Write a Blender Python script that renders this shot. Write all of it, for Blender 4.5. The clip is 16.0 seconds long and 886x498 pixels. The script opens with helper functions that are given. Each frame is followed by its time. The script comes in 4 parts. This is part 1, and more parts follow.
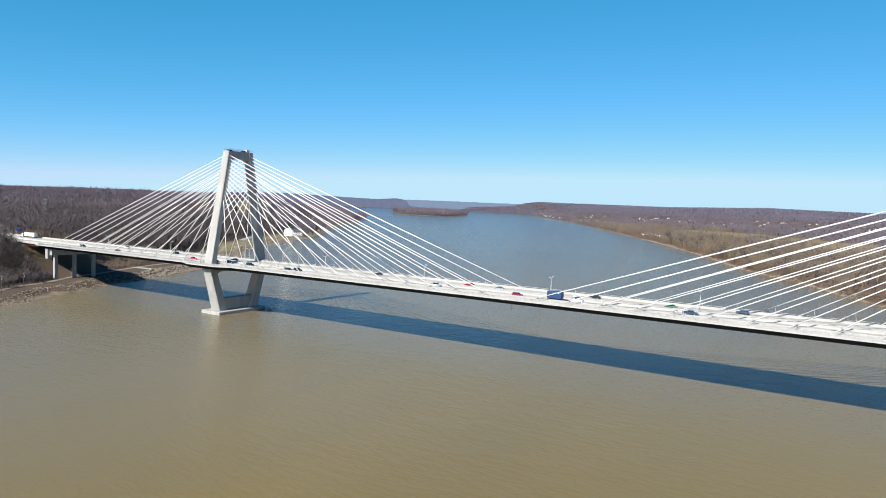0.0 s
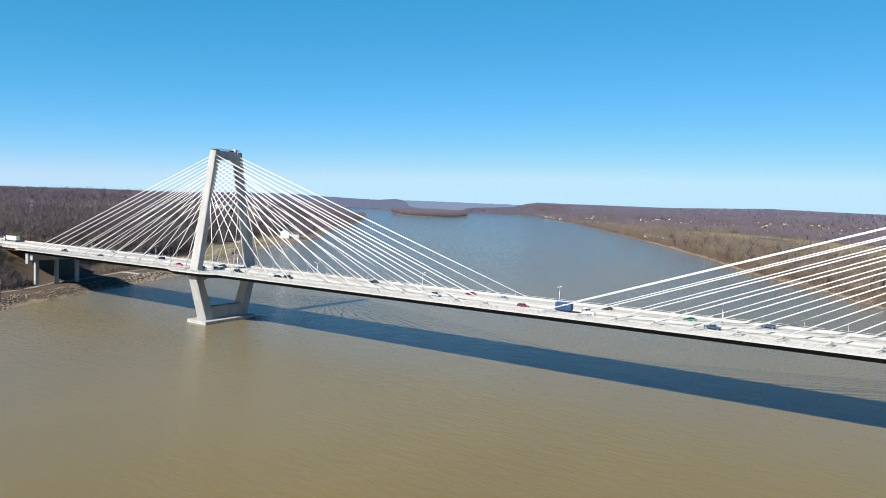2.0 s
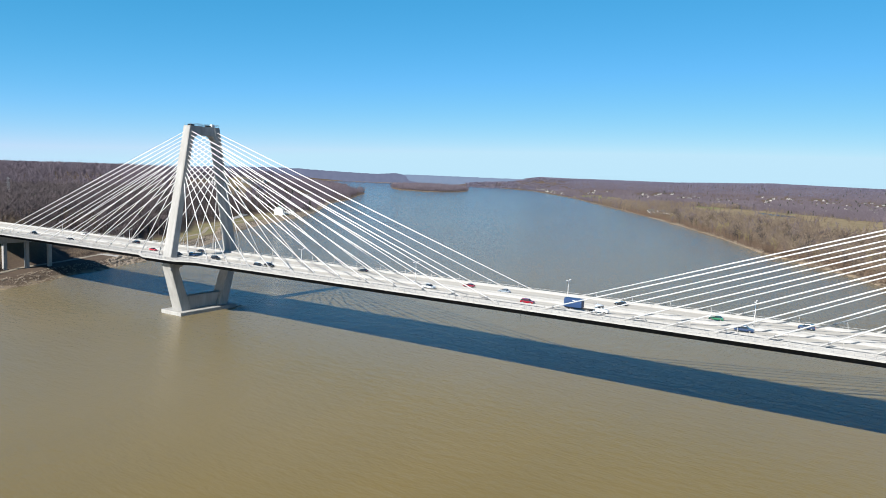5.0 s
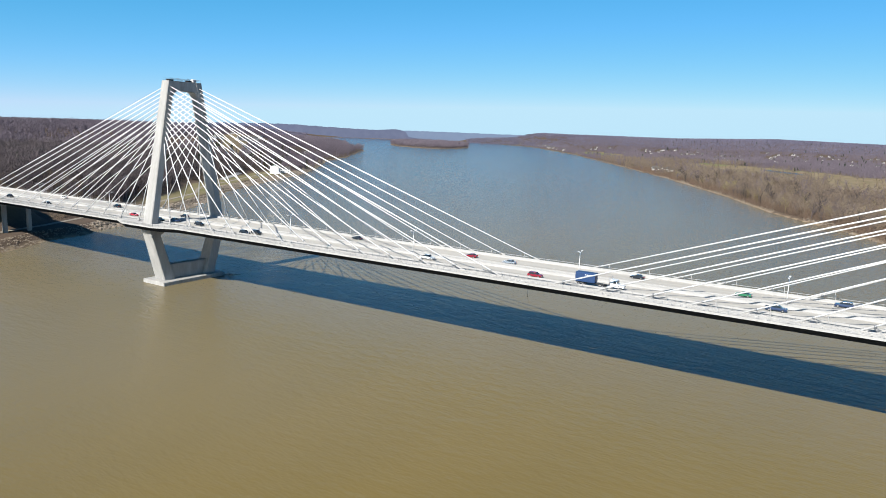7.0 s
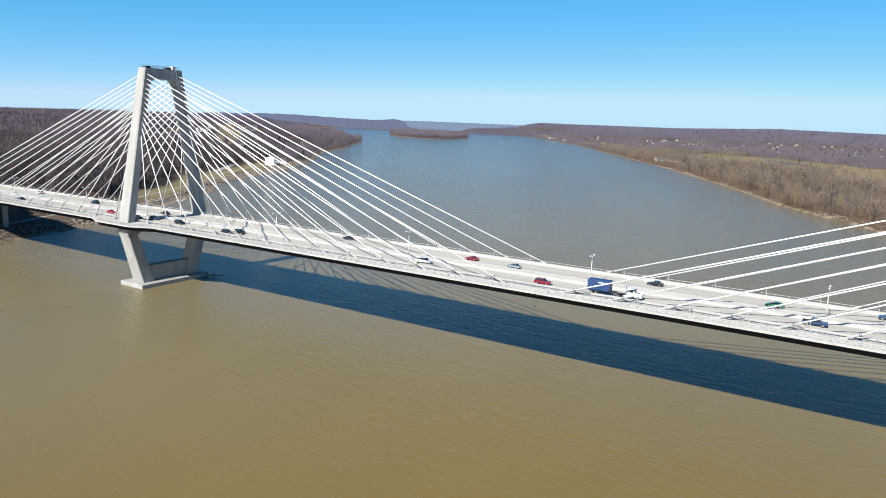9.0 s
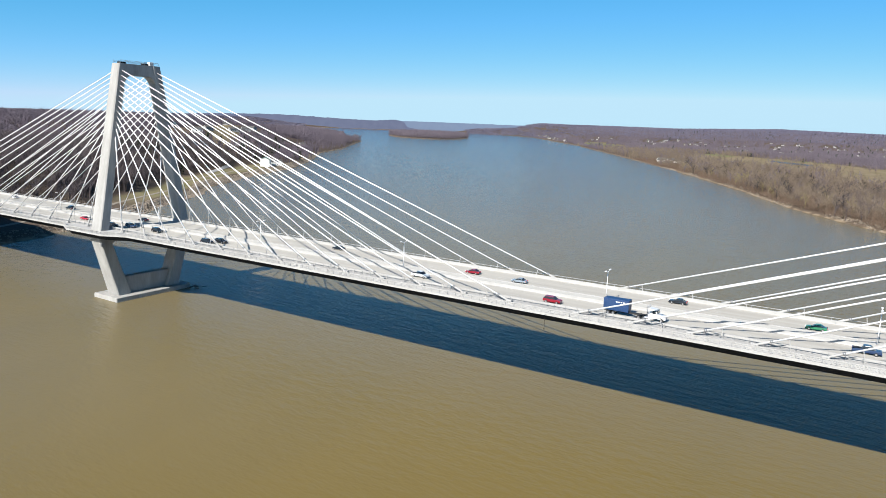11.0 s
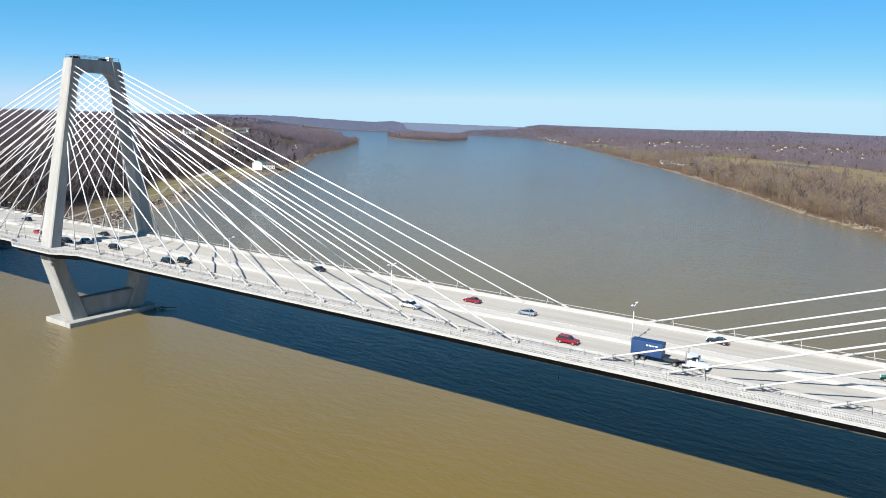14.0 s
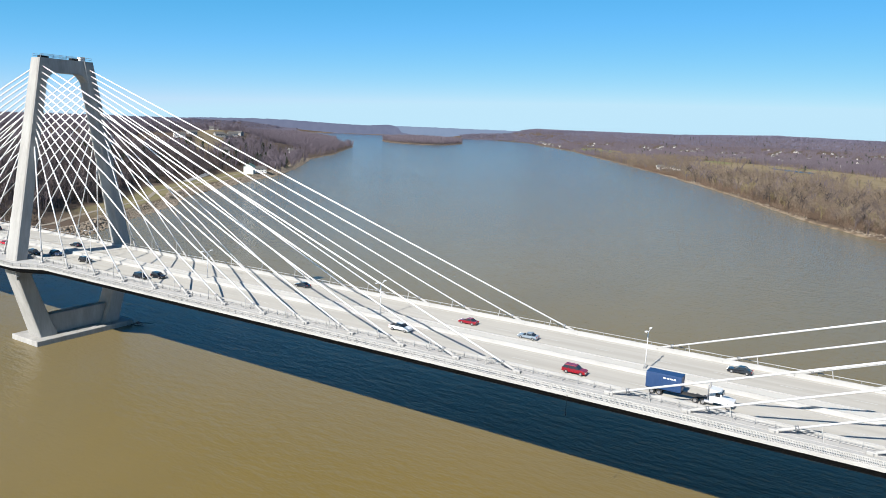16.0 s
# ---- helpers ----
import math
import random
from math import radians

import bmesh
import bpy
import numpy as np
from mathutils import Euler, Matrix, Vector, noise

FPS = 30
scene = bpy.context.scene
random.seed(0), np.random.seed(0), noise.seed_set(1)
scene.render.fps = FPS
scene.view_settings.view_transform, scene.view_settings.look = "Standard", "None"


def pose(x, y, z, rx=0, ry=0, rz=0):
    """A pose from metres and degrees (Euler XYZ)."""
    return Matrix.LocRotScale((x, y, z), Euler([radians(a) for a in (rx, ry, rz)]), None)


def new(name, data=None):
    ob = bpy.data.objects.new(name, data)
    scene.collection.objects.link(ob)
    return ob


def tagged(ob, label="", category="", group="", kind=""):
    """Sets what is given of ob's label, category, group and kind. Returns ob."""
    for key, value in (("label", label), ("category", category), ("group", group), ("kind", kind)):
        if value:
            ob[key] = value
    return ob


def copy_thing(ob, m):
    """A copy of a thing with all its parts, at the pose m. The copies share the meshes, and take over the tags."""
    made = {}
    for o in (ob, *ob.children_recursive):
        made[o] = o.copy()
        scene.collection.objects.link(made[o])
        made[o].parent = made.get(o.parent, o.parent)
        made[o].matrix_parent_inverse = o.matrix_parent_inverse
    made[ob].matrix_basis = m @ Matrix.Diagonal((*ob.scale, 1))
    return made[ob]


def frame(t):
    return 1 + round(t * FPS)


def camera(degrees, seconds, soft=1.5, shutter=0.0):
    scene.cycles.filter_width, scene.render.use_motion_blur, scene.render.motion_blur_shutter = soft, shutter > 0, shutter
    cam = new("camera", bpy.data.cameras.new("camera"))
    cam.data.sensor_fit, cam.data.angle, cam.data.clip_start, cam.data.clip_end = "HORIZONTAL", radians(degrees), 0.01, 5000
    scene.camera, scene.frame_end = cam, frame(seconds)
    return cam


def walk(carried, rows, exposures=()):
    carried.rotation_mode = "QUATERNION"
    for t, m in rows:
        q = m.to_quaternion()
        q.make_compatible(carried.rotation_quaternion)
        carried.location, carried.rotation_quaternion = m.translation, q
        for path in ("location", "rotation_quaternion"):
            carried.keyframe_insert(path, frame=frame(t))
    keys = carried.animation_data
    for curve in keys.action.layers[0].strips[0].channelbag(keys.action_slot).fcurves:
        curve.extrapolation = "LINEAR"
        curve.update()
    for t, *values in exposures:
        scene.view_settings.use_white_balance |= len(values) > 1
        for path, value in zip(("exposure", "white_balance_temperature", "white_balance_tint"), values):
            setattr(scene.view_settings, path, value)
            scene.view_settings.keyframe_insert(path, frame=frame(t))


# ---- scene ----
cam = camera(64.58, 16.0, soft=0.9)
# seconds, place, yaw, pitch, roll
PATH = [
    (0.0, 310.66, -278.77, 68.56, 31.80, -4.00, -2.37),
    (0.5, 307.32, -273.79, 68.66, 31.79, -3.98, -2.36),
    (1.0, 304.22, -268.96, 68.92, 31.78, -3.95, -2.37),
    (1.5, 301.50, -264.31, 69.29, 31.78, -3.95, -2.38),
    (2.0, 299.04, -259.97, 69.72, 31.79, -3.95, -2.39),
    (2.5, 296.97, -255.64, 70.18, 31.80, -3.97, -2.39),
    (3.0, 294.95, -251.57, 70.70, 31.79, -3.98, -2.41),
    (3.5, 292.73, -247.41, 71.36, 31.80, -4.01, -2.45),
    (4.0, 290.01, -242.58, 71.94, 31.81, -4.46, -2.46),
    (6.5, 275.59, -218.50, 73.91, 31.82, -8.80, -2.35),
    (7.0, 272.70, -213.84, 74.33, 31.83, -9.63, -2.34),
    (7.5, 269.94, -208.95, 74.67, 31.83, -10.35, -2.33),
    (8.0, 267.25, -204.20, 74.80, 31.84, -10.42, -2.32),
    (8.5, 264.47, -199.55, 74.78, 31.83, -10.43, -2.31),
    (11.0, 250.49, -176.12, 74.44, 31.78, -10.39, -2.26),
    (11.5, 247.75, -171.49, 74.39, 31.78, -10.36, -2.25),
    (12.0, 245.07, -166.77, 74.40, 31.78, -10.35, -2.25),
    (12.5, 242.43, -161.84, 74.47, 31.79, -10.33, -2.26),
    (13.0, 240.13, -157.59, 74.63, 31.78, -10.31, -2.27),
    (13.5, 237.64, -153.14, 74.79, 31.76, -10.30, -2.28),
    (14.0, 235.06, -148.47, 74.86, 31.75, -10.28, -2.29),
    (14.5, 232.52, -143.99, 74.95, 31.73, -10.28, -2.30),
    (15.0, 230.43, -140.25, 75.14, 31.63, -10.07, -2.34),
    (15.5, 228.70, -137.42, 75.29, 31.48, -10.02, -2.38),
    (16.0, 227.19, -135.40, 75.31, 31.33, -9.97, -2.45),
]
walk(cam, [(t, pose(x, y, z, 90 + pitch, roll, yaw)) for t, x, y, z, yaw, pitch, roll in PATH])

# ---------------------------------------------------------------- light
SUN_WAY = Vector((0.05, 1.24, -1.0)).normalized()
world = bpy.data.worlds.new("world")
scene.world = world
world.use_nodes = True
sky = world.node_tree.nodes.new("ShaderNodeTexSky")
sky.sky_type = "NISHITA"
sky.sun_disc = False
sky.sun_elevation = math.asin(-SUN_WAY.z)
sky.sun_rotation = math.pi
sky.altitude = 100
sky.air_density, sky.dust_density, sky.ozone_density = 0.6, 0.0, 3.0
background = world.node_tree.nodes["Background"]
background.inputs["Strength"].default_value = 0.05
# the clear winter sky's own blue: each channel's gain and contrast
split, join = world.node_tree.nodes.new("ShaderNodeSeparateColor"), world.node_tree.nodes.new("ShaderNodeCombineColor")
world.node_tree.links.new(sky.outputs["Color"], split.inputs["Color"])
for channel, (gain, contrast) in enumerate(((0.41, 1.42), (2.20, 0.60), (2.96, 0.6))):
    bend, scale_up = world.node_tree.nodes.new("ShaderNodeMath"), world.node_tree.nodes.new("ShaderNodeMath")
    bend.operation, scale_up.operation = "POWER", "MULTIPLY"
    bend.inputs[1].default_value, scale_up.inputs[1].default_value = contrast, gain
    world.node_tree.links.new(split.outputs[channel], bend.inputs[0])
    world.node_tree.links.new(bend.outputs[0], scale_up.inputs[0])
    steep, lower, ceiling_of = (world.node_tree.nodes.new("ShaderNodeMath") for _ in range(3))
    deepen = world.node_tree.nodes.new("ShaderNodeMath")
    deepen.operation, deepen.inputs[1].default_value = "POWER", (1.0, 1.45, 1.12)[channel]
    steep.operation, lower.operation, ceiling_of.operation = "MULTIPLY", "MINIMUM", "MINIMUM"
    steep.inputs[1].default_value = (1.2, 1.16, 1.50)[channel]
    ceiling_of.inputs[1].default_value = (5.3, 8.0, 9.7)[channel]
    world.node_tree.links.new(split.outputs[channel], deepen.inputs[0])
    world.node_tree.links.new(deepen.outputs[0], steep.inputs[0])
    world.node_tree.links.new(steep.outputs[0], lower.inputs[0])
    world.node_tree.links.new(scale_up.outputs[0], lower.inputs[1])
    world.node_tree.links.new(lower.outputs[0], ceiling_of.inputs[0])
    world.node_tree.links.new(ceiling_of.outputs[0], join.inputs[channel])
world.node_tree.links.new(join.outputs["Color"], background.inputs["Color"])
sun_lamp = bpy.data.lights.new("sun", "SUN")
sun_lamp.energy, sun_lamp.angle, sun_lamp.color = 5.0, radians(0.53), (1.0, 0.955, 0.88)
sun = new("sun", sun_lamp)
sun.rotation_mode = "QUATERNION"
sun.rotation_quaternion = SUN_WAY.to_track_quat("-Z", "Y")
scene.view_settings.exposure = 1.0


# ---------------------------------------------------------------- materials
def material(name, base, rough=0.7, metal=0.0, second=None, scale=0.5, fine=6.0, bump=0.15, bump_scale=None, per_object=0.0,
             island=0.0, spec=0.5, amount=0.6, stretch=None):
    """A surface with two scales of stain and grain between base and second, and a fine relief."""
    m = bpy.data.materials.new(name)
    m.use_nodes = True
    n, l = m.node_tree.nodes, m.node_tree.links
    b = n["Principled BSDF"]
    b.inputs["Roughness"].default_value = rough
    b.inputs["Metallic"].default_value = metal
    b.inputs["Specular IOR Level"].default_value = spec
    second = second or tuple(c * 0.7 for c in base)
    geo = n.new("ShaderNodeNewGeometry")
    big, small = n.new("ShaderNodeTexNoise"), n.new("ShaderNodeTexNoise")
    big.inputs["Scale"].default_value, small.inputs["Scale"].default_value = scale, fine
    big.inputs["Detail"].default_value, small.inputs["Detail"].default_value = 5, 3
    place = geo.outputs["Position"]
    if stretch:
        turn = n.new("ShaderNodeMapping")
        turn.inputs["Scale"].default_value = stretch
        l.new(place, turn.inputs["Vector"])
        place = turn.outputs["Vector"]
    l.new(place, big.inputs["Vector"])
    l.new(place, small.inputs["Vector"])
    add = n.new("ShaderNodeMath")
    add.operation = "MULTIPLY_ADD"
    add.inputs[1].default_value = 0.35
    l.new(small.outputs["Fac"], add.inputs[0])
    l.new(big.outputs["Fac"], add.inputs[2])
    ramp = n.new("ShaderNodeMapRange")
    ramp.inputs["From Min"].default_value, ramp.inputs["From Max"].default_value = 0.45, 0.9
    ramp.inputs["To Max"].default_value = amount
    l.new(add.outputs[0], ramp.inputs["Value"])
    mix = n.new("ShaderNodeMix")
    mix.data_type = "RGBA"
    mix.inputs[6].default_value, mix.inputs[7].default_value = (*base, 1), (*second, 1)
    l.new(ramp.outputs["Result"], mix.inputs["Factor"])
    colour = mix.outputs[2]
    if per_object or island:
        hsv = n.new("ShaderNodeHueSaturation")
        vary = n.new("ShaderNodeMapRange")
        span = per_object or island
        vary.inputs["To Min"].default_value, vary.inputs["To Max"].default_value = 1 - span, 1 + span
        if per_object:
            l.new(n.new("ShaderNodeObjectInfo").outputs["Random"], vary.inputs["Value"])
        else:
            l.new(geo.outputs["Random Per Island"], vary.inputs["Value"])
        l.new(vary.outputs["Result"], hsv.inputs["Value"])
        l.new(colour, hsv.inputs["Color"])
        colour = hsv.outputs["Color"]
    l.new(colour, b.inputs["Base Color"])
    if bump:
        relief = n.new("ShaderNodeBump")
        relief.inputs["Strength"].default_value = bump
        relief.inputs["Distance"].default_value = 0.05
        if bump_scale:
            tex = n.new("ShaderNodeTexNoise")
            tex.inputs["Scale"].default_value = bump_scale
            l.new(geo.outputs["Position"], tex.inputs["Vector"])
            l.new(tex.outputs["Fac"], relief.inputs["Height"])
        else:
            l.new(small.outputs["Fac"], relief.inputs["Height"])
        l.new(relief.outputs["Normal"], b.inputs["Normal"])
    return m


def glossy(name, base, rough=0.3, metal=0.0, coat=0.0):
    m = bpy.data.materials.new(name)
    m.use_nodes = True
    b = m.node_tree.nodes["Principled BSDF"]
    b.inputs["Base Color"].default_value = (*base, 1)
    b.inputs["Roughness"].default_value, b.inputs["Metallic"].default_value = rough, metal
    b.inputs["Coat Weight"].default_value = coat
    return m


CONCRETE = material("pale_concrete", (0.335, 0.332, 0.320), 0.85, second=(0.205, 0.200, 0.190), scale=0.3, fine=2.2, bump=0.1, stretch=(1.0, 1.0, 0.22), spec=0.3, amount=0.8)
DECK = material("worn_deck_concrete", (0.375, 0.360, 0.325), 0.9, second=(0.265, 0.252, 0.225), scale=0.55, fine=1.6, bump=0.05, stretch=(0.03, 0.8, 0.8), spec=0.2)
PARAPET = material("white_parapet", (0.345, 0.343, 0.336), 0.85, second=(0.255, 0.252, 0.243), scale=0.3, fine=3, bump=0.05, spec=0.2)
MEDIAN = material("bright_median_concrete", (0.430, 0.420, 0.390), 0.9, second=(0.345, 0.335, 0.305), scale=0.25, fine=2, bump=0.03, spec=0.15)
# dark steel, taken to near black for the shade under the deck's overhang
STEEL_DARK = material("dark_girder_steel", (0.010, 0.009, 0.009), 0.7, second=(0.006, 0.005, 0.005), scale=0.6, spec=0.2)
STEEL_RED = material("red_brown_steel", (0.22, 0.06, 0.035), 0.6, second=(0.12, 0.03, 0.02))
SHEATH = material("white_cable_sheath", (0.60, 0.60, 0.60), 0.45, second=(0.6, 0.6, 0.6), scale=0.3, bump=0)
GALVANISED = material("galvanised_steel", (0.286, 0.291, 0.297), 0.5, 0.6, second=(0.208, 0.213, 0.218), scale=1.5, bump=0)
PAINT_LINE = material("road_paint", (0.427, 0.427, 0.417), 0.7, second=(0.286, 0.281, 0.260), scale=1.5, fine=9, bump=0)
GRAVEL = material("pale_gravel", (0.21, 0.185, 0.145), 0.95, second=(0.15, 0.128, 0.098), scale=0.3, fine=3)
RIPRAP = material("riprap_stone", (0.205, 0.170, 0.130), 0.9, second=(0.095, 0.074, 0.054), scale=0.4, fine=3, island=0.35)
BARK = material("winter_twigs", (0.116, 0.098, 0.100), 0.95, second=(0.050, 0.041, 0.044), scale=0.02, fine=0.2, island=0.3, bump=0, spec=0.1)
BARK_OLIVE = material("olive_willow_twigs", (0.205, 0.172, 0.088), 0.95, second=(0.120, 0.098, 0.052), scale=0.03, fine=0.3, island=0.3, bump=0, spec=0.1)
BARK_DARK = material("dark_thicket_twigs", (0.062, 0.052, 0.050), 0.95, second=(0.030, 0.025, 0.025), scale=0.05, fine=0.4, island=0.3, bump=0, spec=0.1)
BARK_TAN = material("tan_winter_twigs", (0.178, 0.142, 0.108), 0.95, second=(0.088, 0.068, 0.052), scale=0.015, fine=0.2, island=0.3, bump=0, spec=0.1)
BARK_RUST = material("rust_brown_twigs", (0.160, 0.115, 0.085), 0.95, second=(0.100, 0.071, 0.054), scale=0.03, fine=0.3, island=0.3, bump=0, spec=0.1)
# the next two put distant haze into the twigs' base colour as blue and purple
BARK_HAZE_BLUE = material("haze_blue_ridge_twigs", (0.135, 0.128, 0.175), 0.95, second=(0.098, 0.092, 0.128), scale=0.004, fine=0.03, island=0.12, bump=0, spec=0.1)
BARK_FAR = material("haze_tinted_far_twigs", (0.138, 0.117, 0.138), 0.95, second=(0.085, 0.072, 0.090), scale=0.006, fine=0.05, island=0.22, bump=0, spec=0.1)
EVERGREEN = material("cedar_needles", (0.018, 0.029, 0.013), 0.9, second=(0.010, 0.016, 0.008), island=0.3, bump=0, spec=0.2)
HOUSE_WHITE = material("white_siding", (0.62, 0.61, 0.59), 0.7, second=(0.5, 0.49, 0.46))
HOUSE_TAN = material("tan_brick", (0.218, 0.172, 0.130), 0.85, second=(0.156, 0.114, 0.088), scale=0.8)
HOUSE_PALE = material("pale_siding", (0.42, 0.40, 0.38), 0.8, second=(0.3, 0.28, 0.26), per_object=0.35)
HOUSE_GREY = material("grey_siding", (0.30, 0.295, 0.285), 0.8, second=(0.2, 0.195, 0.19), scale=0.8)
ROOF_GREY = material("grey_shingle", (0.083, 0.081, 0.078), 0.85, second=(0.052, 0.050, 0.047), scale=0.8)
ROOF_GREEN = material("green_metal_roof", (0.047, 0.114, 0.083), 0.5, second=(0.036, 0.088, 0.068))
WOOD = material("weathered_wood", (0.125, 0.099, 0.078), 0.9, second=(0.078, 0.062, 0.052))
GLASS = glossy("dark_glass", (0.02, 0.025, 0.03), 0.08)
RUBBER = glossy("tyre_rubber", (0.02, 0.02, 0.02), 0.8)
CHROME = glossy("alloy", (0.6, 0.6, 0.62), 0.3, 0.9)
LAMP_RED = glossy("tail_lamp", (0.5, 0.02, 0.02), 0.25)
LAMP_CLEAR = glossy("head_lamp", (0.85, 0.85, 0.82), 0.2)
SIGN_BLUE = glossy("blue_sign", (0.03, 0.10, 0.42), 0.5)
CAR_PAINT = {
    "black": glossy("black_paint", (0.012, 0.012, 0.014), 0.25, coat=0.6), "red": glossy("red_paint", (0.19, 0.006, 0.012), 0.25, coat=0.6),
    "white": glossy("white_paint", (0.55, 0.55, 0.55), 0.3, coat=0.6), "silver": glossy("silver_blue_paint", (0.27, 0.31, 0.35), 0.3, 0.4, 0.6),
    "navy": glossy("navy_paint", (0.02, 0.035, 0.08), 0.25, coat=0.6), "blue": glossy("container_blue", (0.012, 0.04, 0.115), 0.5),
    "green": glossy("green_paint", (0.01, 0.12, 0.05), 0.3, coat=0.6), "bright_red": glossy("bright_red_paint", (0.36, 0.008, 0.02), 0.3, coat=0.5)}


def water_material():
    """Silt that scatters light under a rippled, mirror-like surface."""
    m = bpy.data.materials.new("muddy_river_water")
    m.use_nodes = True
    n, l = m.node_tree.nodes, m.node_tree.links
    n.remove(n["Principled BSDF"])
    geo = n.new("ShaderNodeNewGeometry")
    silt, plume = n.new("ShaderNodeTexNoise"), n.new("ShaderNodeTexNoise")
    silt.inputs["Scale"].default_value, silt.inputs["Detail"].default_value = 0.006, 4
    plume.inputs["Scale"].default_value, plume.inputs["Detail"].default_value = 0.03, 5
    drawn = n.new("ShaderNodeMapping")
    drawn.inputs["Rotation"].default_value = (0, 0, radians(-28))
    drawn.inputs["Scale"].default_value = (1.0, 0.25, 1.0)
    l.new(geo.outputs["Position"], drawn.inputs["Vector"])
    l.new(drawn.outputs["Vector"], silt.inputs["Vector"])
    l.new(drawn.outputs["Vector"], plume.inputs["Vector"])
    both = n.new("ShaderNodeMath")
    both.operation = "MULTIPLY_ADD"
    both.inputs[1].default_value = 0.4
    l.new(plume.outputs["Fac"], both.inputs[0])
    l.new(silt.outputs["Fac"], both.inputs[2])
    where = n.new("ShaderNodeMapRange")
    where.inputs["From Min"].default_value, where.inputs["From Max"].default_value = 0.45, 0.95
    l.new(both.outputs[0], where.inputs["Value"])
    mix = n.new("ShaderNodeMix")
    mix.data_type = "RGBA"
    mix.inputs[6].default_value, mix.inputs[7].default_value = (0.146, 0.100, 0.019, 1), (0.120, 0.085, 0.018, 1)
    l.new(where.outputs["Result"], mix.inputs["Factor"])
    body = n.new("ShaderNodeBsdfDiffuse")
    l.new(mix.outputs[2], body.inputs["Color"])
    # wind ripples at three sizes, drawn out across the river
    turn = n.new("ShaderNodeMapping")
    turn.inputs["Rotation"].default_value = (0, 0, radians(12))
    turn.inputs["Scale"].default_value = (0.4, 1.0, 1.0)
    l.new(geo.outputs["Position"], turn.inputs["Vector"])
    total = None
    for scale, weight in ((0.12, 0.6), (0.42, 0.62), (1.3, 0.28)):
        wave = n.new("ShaderNodeTexNoise")
        wave.inputs["Scale"].default_value, wave.inputs["Detail"].default_value = scale, 3
        l.new(turn.outputs["Vector"], wave.inputs["Vector"])
        sc = n.new("ShaderNodeMath")
        sc.operation = "MULTIPLY_ADD"
        sc.inputs[1].default_value = weight
        l.new(wave.outputs["Fac"], sc.inputs[0])
        if total:
            l.new(total.outputs[0], sc.inputs[2])
        else:
            sc.inputs[2].default_value = 0
        total = sc
    relief = n.new("ShaderNodeBump")
    relief.inputs["Strength"].default_value, relief.inputs["Distance"].default_value = 1.0, 0.95
    l.new(total.outputs[0], relief.inputs["Height"])
    gloss, rim, surface = n.new("ShaderNodeBsdfGlossy"), n.new("ShaderNodeFresnel"), n.new("ShaderNodeMixShader")
    gloss.inputs["Roughness"].default_value = 0.08
    rim.inputs["IOR"].default_value = 1.34
    l.new(relief.outputs["Normal"], gloss.inputs["Normal"])
    calm = n.new("ShaderNodeBump")
    calm.inputs["Strength"].default_value, calm.inputs["Distance"].default_value = 1.0, 0.16
    l.new(total.outputs[0], calm.inputs["Height"])
    l.new(calm.outputs["Normal"], rim.inputs["Normal"])
    l.new(rim.outputs["Fac"], surface.inputs["Fac"])
    # an added blue-grey sheen stands in for extra light at low angles
    haze, sheened_body = n.new("ShaderNodeBsdfSheen"), n.new("ShaderNodeAddShader")
    haze.inputs["Color"].default_value = (0.120, 0.172, 0.236, 1)
    haze.inputs["Roughness"].default_value = 0.4
    l.new(body.outputs["BSDF"], sheened_body.inputs[0])
    l.new(haze.outputs["BSDF"], sheened_body.inputs[1])
    l.new(sheened_body.outputs["Shader"], surface.inputs[1])
    l.new(gloss.outputs["BSDF"], surface.inputs[2])
    l.new(surface.outputs["Shader"], n["Material Output"].inputs["Surface"])
    return m


WATER = water_material()


